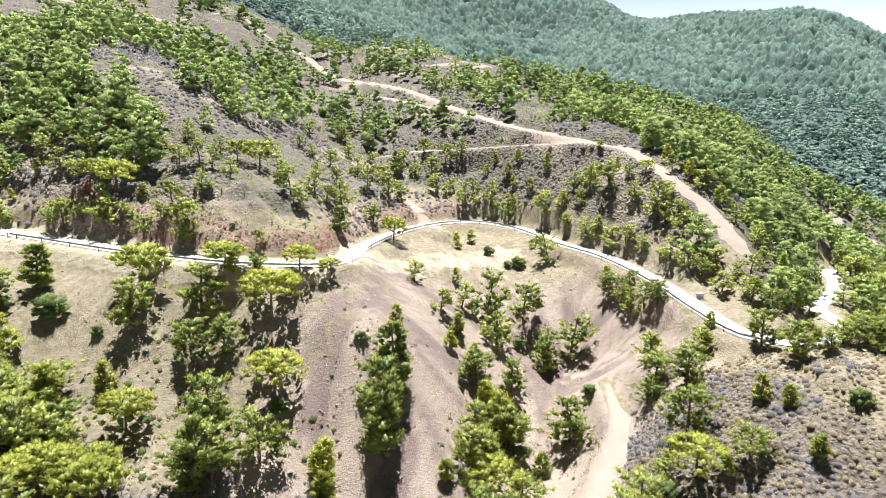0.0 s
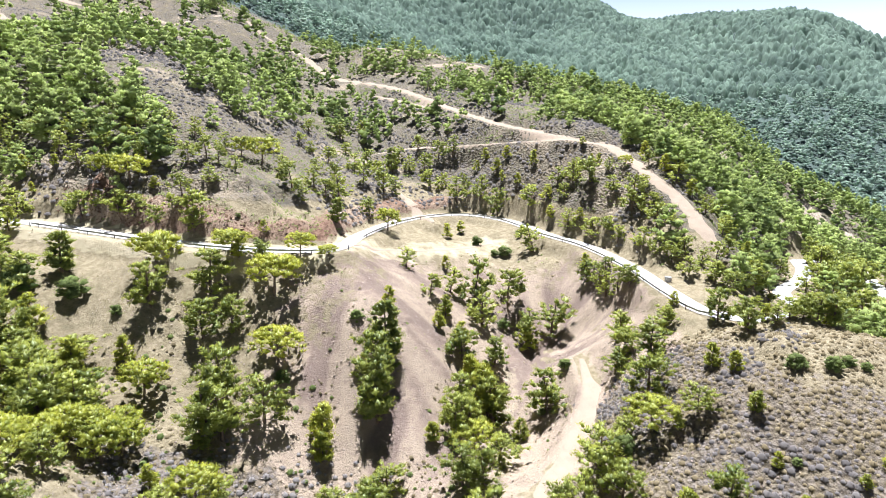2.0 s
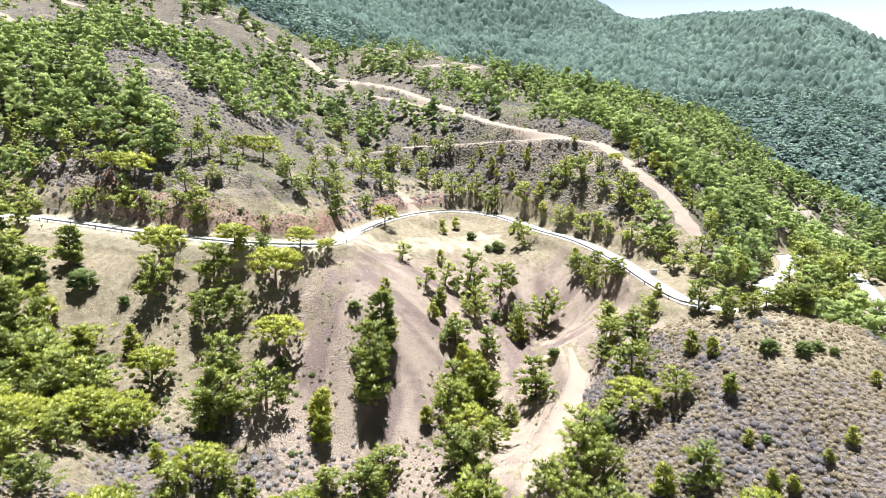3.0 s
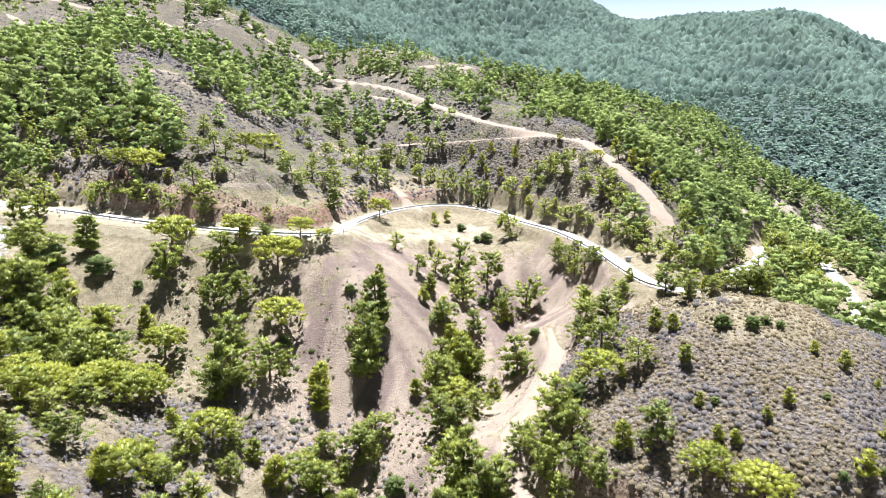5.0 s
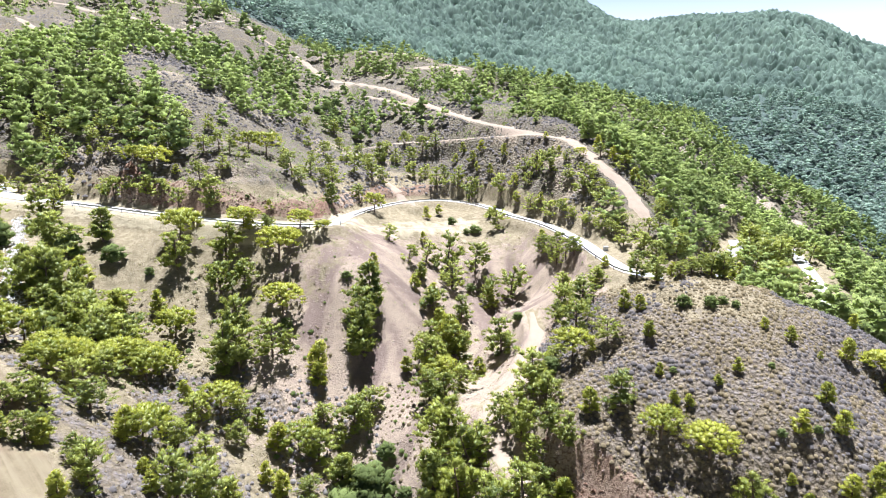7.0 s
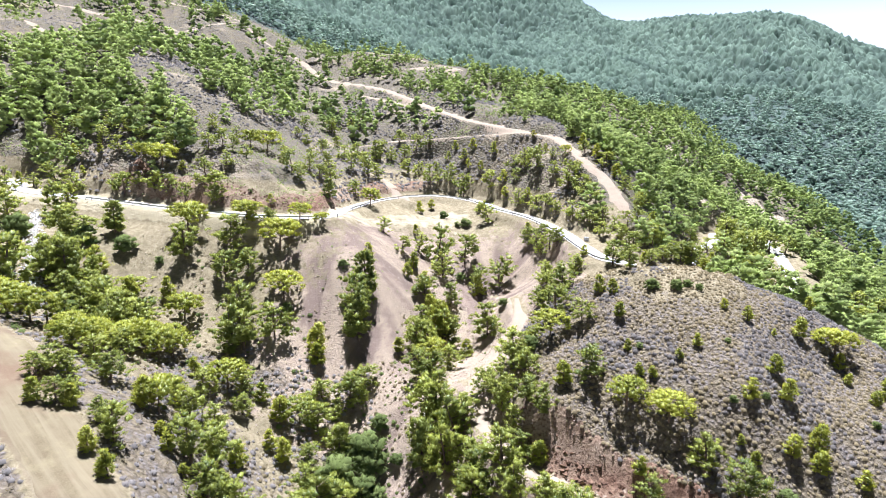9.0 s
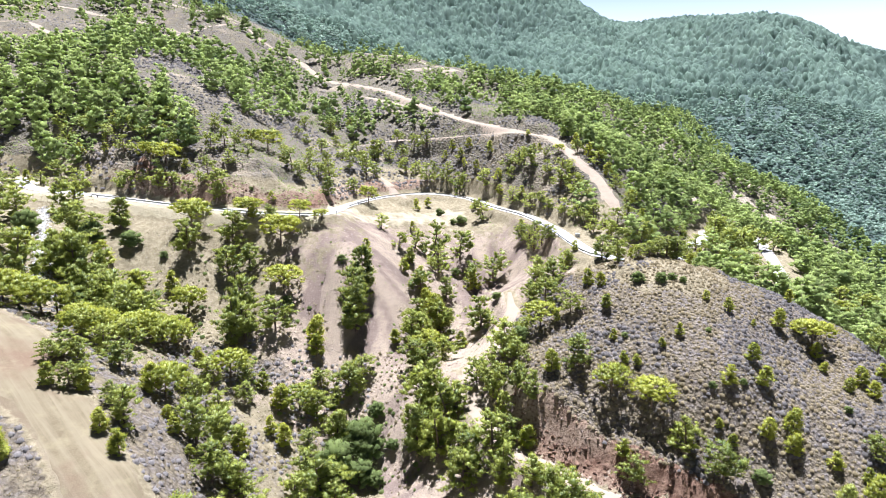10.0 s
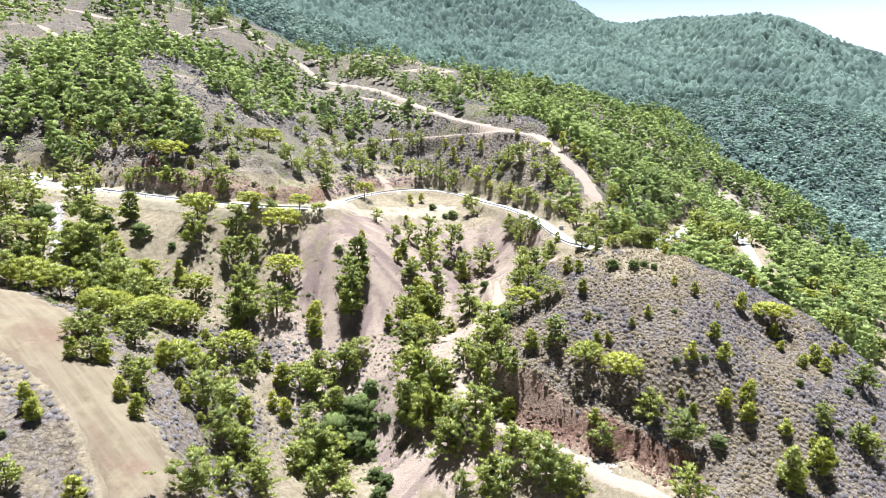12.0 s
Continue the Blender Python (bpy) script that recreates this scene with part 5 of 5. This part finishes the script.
def guard_rail(x_from, x_to, off, skip=0):
    """A steel beam on posts along the outer edge of the road."""
    d = np.gradient(road_line[:, :2], axis=0)
    d /= np.linalg.norm(d, axis=1)[:, None]
    edge = road_line + np.stack([d[:, 1], -d[:, 0], np.zeros(len(d))], 1) * off
    k = np.arange(x_from, x_to)
    line = edge[k]
    base = line[0].copy()
    top = tagged(new("guard_rail"), "grey galvanised steel guard rail on posts along the road", "guard rail", group="guard rails of the road")
    top.location = base
    out = np.stack([d[k, 1], -d[k, 0]], 1)
    rows = []
    for depth, z in ((0.0, 0.42), (-0.07, 0.48), (-0.07, 0.54), (0.0, 0.58), (-0.07, 0.63), (-0.07, 0.69), (0.0, 0.75), (0.03, 0.75), (0.03, 0.42)):
        p = line - base
        rows.append(np.stack([p[:, 0] + out[:, 0] * depth, p[:, 1] + out[:, 1] * depth, p[:, 2] + z], 1))
    v = np.stack(rows, 1).reshape(-1, 3)
    part("beam", v, grid_faces(len(line), 9), MAT_STEEL, top)
    for j in range(1, len(line) - 1, 3):
        p = line[j] - base
        part("post", *box(p[0] + out[j, 0] * 0.08, p[1] + out[j, 1] * 0.08, p[2] + 0.2, 0.1, 0.1, 0.9), MAT_POST, top)
    return top


def nearest(x, y):
    return int(np.argmin(np.hypot(road_line[:, 0] - x, road_line[:, 1] - y)))


guard_rail(nearest(-82, 115), nearest(-20, 110), 2.2)
guard_rail(nearest(-17, 122), nearest(51, 88), 2.2)


# ---- low growth and stones, past counting ----
def tufts(name, label, category, x, y, h, blades, spread, material, seed, flat=1.0, fine=1.0):
    """Many small clumps of blades or twigs in one mesh."""
    rng = np.random.default_rng(seed)
    k = np.repeat(np.arange(len(x)), blades)
    n = len(k)
    out = unit(rng.normal(size=(n, 3)))
    out[:, 2] = np.abs(out[:, 2])
    z = ground(x, y)
    place = np.stack([x[k], y[k], z[k]], 1) + out * (h[k] * spread * (0.4 + 0.6 * rng.random(n)))[:, None] * (1, 1, flat)
    along = unit(out + 0.5 * rng.normal(size=out.shape) + (0, 0, 0.3))
    across = unit(np.cross(along, rng.normal(size=out.shape)))
    size = fine * h[k] * (0.35 + 0.35 * rng.random(n))
    v, f = spikes(place, along, across, size * 0.95, size * 0.55)
    soft = np.repeat(unit(out * 0.9 + (0, 0, 0.35) + 0.3 * rng.normal(size=out.shape)), 3, 0)
    return tagged(new(name, raw_mesh(name, v, f, material, True, soft)), label, category, kind="stuff")


rng = np.random.default_rng(23)


def spread_over(n, x0, x1, y0, y1, test, gap):
    x, y = scatter(rng, n, x0, x1, y0, y1, gap)
    k = test(x, y) & free_of_roads(x, y, 0.3)
    return x[k], y[k]


def on_knoll(x, y):
    return (x - 0.1 * (70 - y) > 24) & (y < 84) & (x < 125) & (over_cut(x, y) > 0.8)


def on_west_bank(x, y):
    return (on_terrace(x, y) < -0.5) & (x < 4 - 0.3 * (y - 40)) & (y < 74) & (ground(x, y) > -4)


def cushions(name, label, x, y, r, material, seed, blades=15):
    """Low rounded shrubs, each a dense dome bristling with fine twigs, in one mesh."""
    rng = np.random.default_rng(seed)
    n = len(x)
    at = np.stack([x, y, ground(x, y)], 1)
    a = (np.arange(5) * 2 * np.pi / 5)[None] + rng.random((n, 1)) * 6
    low, high = 0.75 + 0.35 * rng.random((n, 5)), 0.4 + 0.3 * rng.random((n, 5))
    d = np.zeros((n, 11, 3))
    d[:, :5] = np.stack([np.cos(a) * low, np.sin(a) * low, -0.15 + 0 * a], -1)
    d[:, 5:10] = np.stack([np.cos(a + 0.6) * high, np.sin(a + 0.6) * high, 0.4 + 0.2 * rng.random((n, 5))], -1)
    d[:, 10] = np.stack([0.15 * rng.normal(size=n), 0.15 * rng.normal(size=n), 0.55 + 0.25 * rng.random(n)], -1)
    i = np.arange(5)
    j = (i + 1) % 5
    tri = np.vstack([np.stack([i, j, i + 5], 1), np.stack([j, j + 5, i + 5], 1), np.stack([i + 5, j + 5, i * 0 + 10], 1)])
    dv = (at[:, None] + d * r[:, None, None] * 0.85).reshape(-1, 3)
    df = (tri[None] + (np.arange(n) * 11)[:, None, None]).reshape(-1, 3)
    dn = unit(d.reshape(-1, 3) * 0.9 + (0, 0, 0.35))
    k = np.repeat(np.arange(n), blades)
    out = unit(rng.normal(size=(len(k), 3)))
    out[:, 2] = np.abs(out[:, 2])
    place = at[k] + out * (r[k] * (0.7 + 0.35 * rng.random(len(k))))[:, None] * (1.0, 1.0, 0.75)
    along = unit(out + 0.35 * rng.normal(size=out.shape) + (0, 0, 0.3))
    size = r[k] * (0.3 + 0.3 * rng.random(len(k)))
    v, f = spikes(place, along, unit(np.cross(along, rng.normal(size=out.shape))), size, size * 0.5)
    soft = np.repeat(unit(out * 0.9 + (0, 0, 0.35) + 0.35 * rng.normal(size=out.shape)), 3, 0)
    mesh = raw_mesh(name, np.vstack([dv, v]), np.vstack([df, f + len(dv)]), material, True, np.vstack([dn, soft]))
    return tagged(new(name, mesh), label, "heath", kind="stuff")


x, y = spread_over(40000, 22, 125, 5, 86, on_knoll, 0.66)
r = 0.28 + 0.4 * rng.random(len(x)) ** 1.8
pick = rough(x, y, 9, 3, 61) + 0.5 * (rng.random(len(x)) - 0.5) - 0.6 * step(ground(x, y), 18, 25) - 0.25 * (1 - step(x, 36, 50)) + 0.3 * step(x, 55, 80) > 0.05
cushions("grey_heath", "low grey leafless heath shrubs covering the knoll", x[pick], y[pick], r[pick] * 1.15, MAT_HEATH, 1)
cushions("dry_heath", "low dry straw-brown cushion shrubs covering the knoll", x[~pick], y[~pick], r[~pick], MAT_CUSHION, 2)
x, y = spread_over(16000, -95, 10, -10, 76, on_west_bank, 0.95)
h = 0.35 + 0.5 * rng.random(len(x))
pick = rough(x, y, 8, 3, 62) > -0.1
cushions("grey_heath", "low grey leafless heath shrubs on the bank by the terrace", x[pick], y[pick], h[pick] * 0.9, MAT_HEATH, 3, 22)
tufts("dry_grass", "tufts of dry straw-coloured grass on the lower bank", "dry grass", x[~pick], y[~pick], h[~pick] * 0.7, 12, 0.8, MAT_DRY, 4, 0.8)
# slopes under the road
x, y = spread_over(14000, -105, 50, 55, 160, lambda x, y: (ground(x, y) < near_line(x, y, road_line)[1] - 0.3) & (on_terrace(x, y) < -1), 0.8)
keep = rough(x, y, 12, 3, 63) + 0.35 * step(-x, 25, 50) > 0.12
x, y = x[keep], y[keep]
tufts("dry_grass", "sparse tufts of dry grass on the scree slope", "dry grass", x, y, 0.22 + 0.3 * rng.random(len(x)), 10, 0.8, MAT_DRY, 5, 0.8)
# dark scrub and dry shrubs at the foot of the loose slopes
x, y = spread_over(9000, -100, 8, 40, 96, lambda x, y: (on_terrace(x, y) < -1.5) & (ground(x, y) < near_line(x, y, road_line)[1] - 3), 0.9)
d, _ = near_line(x, y, dense(SCREE_FOOT, 3))
keep = rough(x, y, 9, 3, 68) + 0.75 * (1 - step(d, 4, 15)) + 0.2 * (x < -55) > 0.35
x, y = x[keep], y[keep]
pick = rng.random(len(x))
r = 0.25 + 0.4 * rng.random(len(x)) ** 2
cushions("dry_heath", "low dry brown shrubs at the foot of the scree", x[pick > 0.3], y[pick > 0.3], r[pick > 0.3], MAT_CUSHION, 16, 12)
cushions("green_scrub", "low dark green scrub at the foot of the scree", x[pick < 0.3], y[pick < 0.3], 1.3 * r[pick < 0.3], MAT_BUSH, 17, 14)
# small dark shrubs dotted over the open scree
x, y = spread_over(900, -32, 46, 66, 140, lambda x, y: ground(x, y) < near_line(x, y, road_line)[1] - 0.8, 1.6)
r = 0.22 + 0.3 * rng.random(len(x)) ** 2
pick = (rough(x, y, 11, 2, 69) > 0.1)
x, y, r = x[pick], y[pick], r[pick]
k = len(x) // 2
cushions("dry_heath", "small dry brown shrubs dotted over the open scree", x[:k], y[:k], r[:k], MAT_CUSHION, 18, 14)
cushions("green_scrub", "small dark green shrubs dotted over the open scree", x[k:], y[k:], r[k:], MAT_BUSH, 19, 16)
# the hillside above the road
x, y = spread_over(30000, -150, 100, 108, 260, lambda x, y: (ground(x, y) > near_line(x, y, road_line)[1] + 1.0) | (y > 190), 1.1)
h = 0.5 + 0.7 * rng.random(len(x))
pick = rough(x, y, 14, 3, 64)
cushions("grey_heath", "low grey heath shrubs under the hillside pines", x[pick > 0.0], y[pick > 0.0], 0.85 * h[pick > 0.0], MAT_HEATH, 6, 4)
k = (pick < -0.2)
tufts("green_scrub", "low dull green scrub between the hillside pines", "scrub", x[k], y[k], h[k], 8, 0.9, MAT_BUSH, 7, 0.7)
# the bare upper slopes
x, y = spread_over(16000, -270, 70, 185, 430, lambda x, y: (np.abs(x) < 0.78 * (y + 75)) & (y < 425 + 0.3 * x), 1.9)
h = 0.7 + 1.0 * rng.random(len(x)) ** 2
pick = rough(x, y, 22, 3, 65) + 0.4 * (rng.random(len(x)) - 0.5)
tufts("grey_heath", "grey heath shrubs on the bare upper hillside", "heath", x[pick > 0.0], y[pick > 0.0], h[pick > 0.0], 9, 0.85, MAT_HEATH, 14, 0.7)
tufts("green_scrub", "low dark green scrub dotted over the upper hillside", "scrub", x[pick < -0.22], y[pick < -0.22], 1.6 * h[pick < -0.22], 9, 0.8, MAT_BUSH, 15, 0.8)


def stones(name, label, x, y, size, material, seed):
    rng = np.random.default_rng(seed)
    base = np.array([(1, 0, 0), (-1, 0, 0), (0, 1, 0), (0, -1, 0), (0, 0, 0.8), (0, 0, -0.8)], float)
    tri = np.array([(0, 2, 4), (2, 1, 4), (1, 3, 4), (3, 0, 4), (2, 0, 5), (1, 2, 5), (3, 1, 5), (0, 3, 5)])
    n = len(x)
    v = base[None] * (0.6 + 0.8 * rng.random((n, 6, 1))) + 0.25 * rng.normal(size=(n, 6, 3))
    v = v * size[:, None, None] + np.stack([x, y, ground(x, y)], 1)[:, None]
    f = tri[None] + (np.arange(n) * 6)[:, None, None]
    return tagged(new(name, raw_mesh(name, v.reshape(-1, 3), f.reshape(-1, 3), material)), label, "stones", kind="stuff")


x, y = spread_over(14000, -60, 44, 40, 108, lambda x, y: ground(x, y) < near_line(x, y, road_line)[1] - 1, 0.5)
stones("scree_stones", "loose pinkish brown stones on the scree slope", x, y, 0.06 + 0.16 * rng.random(len(x)) ** 3, MAT_STONE, 8)
# the white stone chute west of the scree
s = rng.random(1500)
x = CHUTE[0][0] + (CHUTE[1][0] - CHUTE[0][0]) * s + rng.normal(size=1500) * (0.7 + 0.9 * s)
y = CHUTE[0][1] + (CHUTE[1][1] - CHUTE[0][1]) * s + rng.normal(size=1500) * 0.5
stones("white_stones", "chute of pale grey limestone rubble on the slope", x, y, 0.12 + 0.22 * rng.random(1500), MAT_PALE, 9)
x, y = RUBBLE[0] + rng.normal(size=160) * 1.6, RUBBLE[1] + rng.normal(size=160) * 0.9
stones("white_stones", "small heap of pale rubble beside the lower dirt track", x, y, 0.08 + 0.2 * rng.random(160), MAT_PALE, 10)

# fallen stones under the cut banks
cut_line = dense(KNOLL_CUT, 1.0)
k = rng.integers(len(cut_line), size=500)
x, y = cut_line[k, 0] - 1.5 + rng.normal(size=500) * 1.4, cut_line[k, 1] - 2.0 + rng.normal(size=500) * 1.4
ok = free_of_roads(x, y, 0.0)
stones("red_stones", "crumbled red-brown clods below the cut bank of the knoll", x[ok], y[ok], (0.12 + 0.38 * rng.random(500) ** 2)[ok], MAT_CLOD, 12)
k = rng.integers(nearest(-80, 115), nearest(-12, 145), size=700)
x, y = road_line[k, 0] + rng.normal(size=700) * 2.0, road_line[k, 1] + 4.5 + 5.0 * rng.random(700)
ok = free_of_roads(x, y, 0.2)
stones("red_stones", "red-brown clods and stones on the road cutting", x[ok], y[ok], (0.1 + 0.35 * rng.random(700) ** 2)[ok], MAT_CLOD, 13)


# ---- small things by the road ----
def marker_post(x, y):
    """A short white roadside post with a dark band."""
    z = float(ground(x, y)[0])
    top = tagged(new("marker_post"), "short white roadside marker post with dark band", "post")
    top.location = (x, y, z)
    part("post", *box(0, 0, 0.45, 0.16, 0.16, 1.1), MAT_PALE, top)
    part("band", *box(0, 0, 0.82, 0.168, 0.168, 0.16), MAT_POST, top, "dark reflector band")


d = np.gradient(road_line[:, :2], axis=0)
for px, py in ((-82, 115), (-19, 112)):
    j = nearest(px, py)
    s = d[j] / np.linalg.norm(d[j])
    marker_post(road_line[j, 0] + s[1] * 2.6, road_line[j, 1] - s[0] * 2.6)


def culvert_head(x, y):
    """A small concrete box at the foot of the bank."""
    z = float(ground(x, y)[0])
    top = tagged(new("culvert_head"), "small grey concrete culvert box beside the road", "culvert")
    top.location = (x, y, z)
    part("box", *box(0, 0, 0.35, 1.0, 0.9, 1.0), MAT_PALE, top)
    part("lid", *box(0, 0, 0.89, 1.15, 1.05, 0.08), MAT_STEEL, top, "grey lid slab")


j = nearest(43.5, 105)
s = d[j] / np.linalg.norm(d[j])
culvert_head(road_line[j, 0] - s[1] * 2.9, road_line[j, 1] + s[0] * 2.9)


# ---- the bright hazy sky low over the mountains ----
def sky_backdrop():
    m = Mat("bright_haze_sky")
    height = m.t.nodes.new("ShaderNodeSeparateXYZ")
    m.link(m.pos, height.inputs[0])
    tone = m.ramp(m.math("DIVIDE", height.outputs["Z"], 1400.0), [(0.1, (0.47, 0.475, 0.47)), (0.3, (0.40, 0.43, 0.465)), (0.48, (0.20, 0.27, 0.38))])
    glow = m.node("ShaderNodeEmission", Strength=1.0)
    m.link(tone, glow.inputs["Color"])
    m.link(glow.outputs[0], m.out.inputs["Surface"])
    a = np.linspace(0, 2 * np.pi, 97)
    rows = np.stack([np.stack([3300 * np.cos(a), 3300 * np.sin(a) + 300, a * 0 + z], 1) for z in (-300.0, 150.0, 400.0, 680.0)])
    me = raw_mesh("backdrop", rows.reshape(-1, 3), grid_faces(4, 97), m.mat, True)
    return tagged(new("backdrop", me), "bright hazy white-blue sky low over the mountains", "sky", kind="structure")


sky_backdrop()
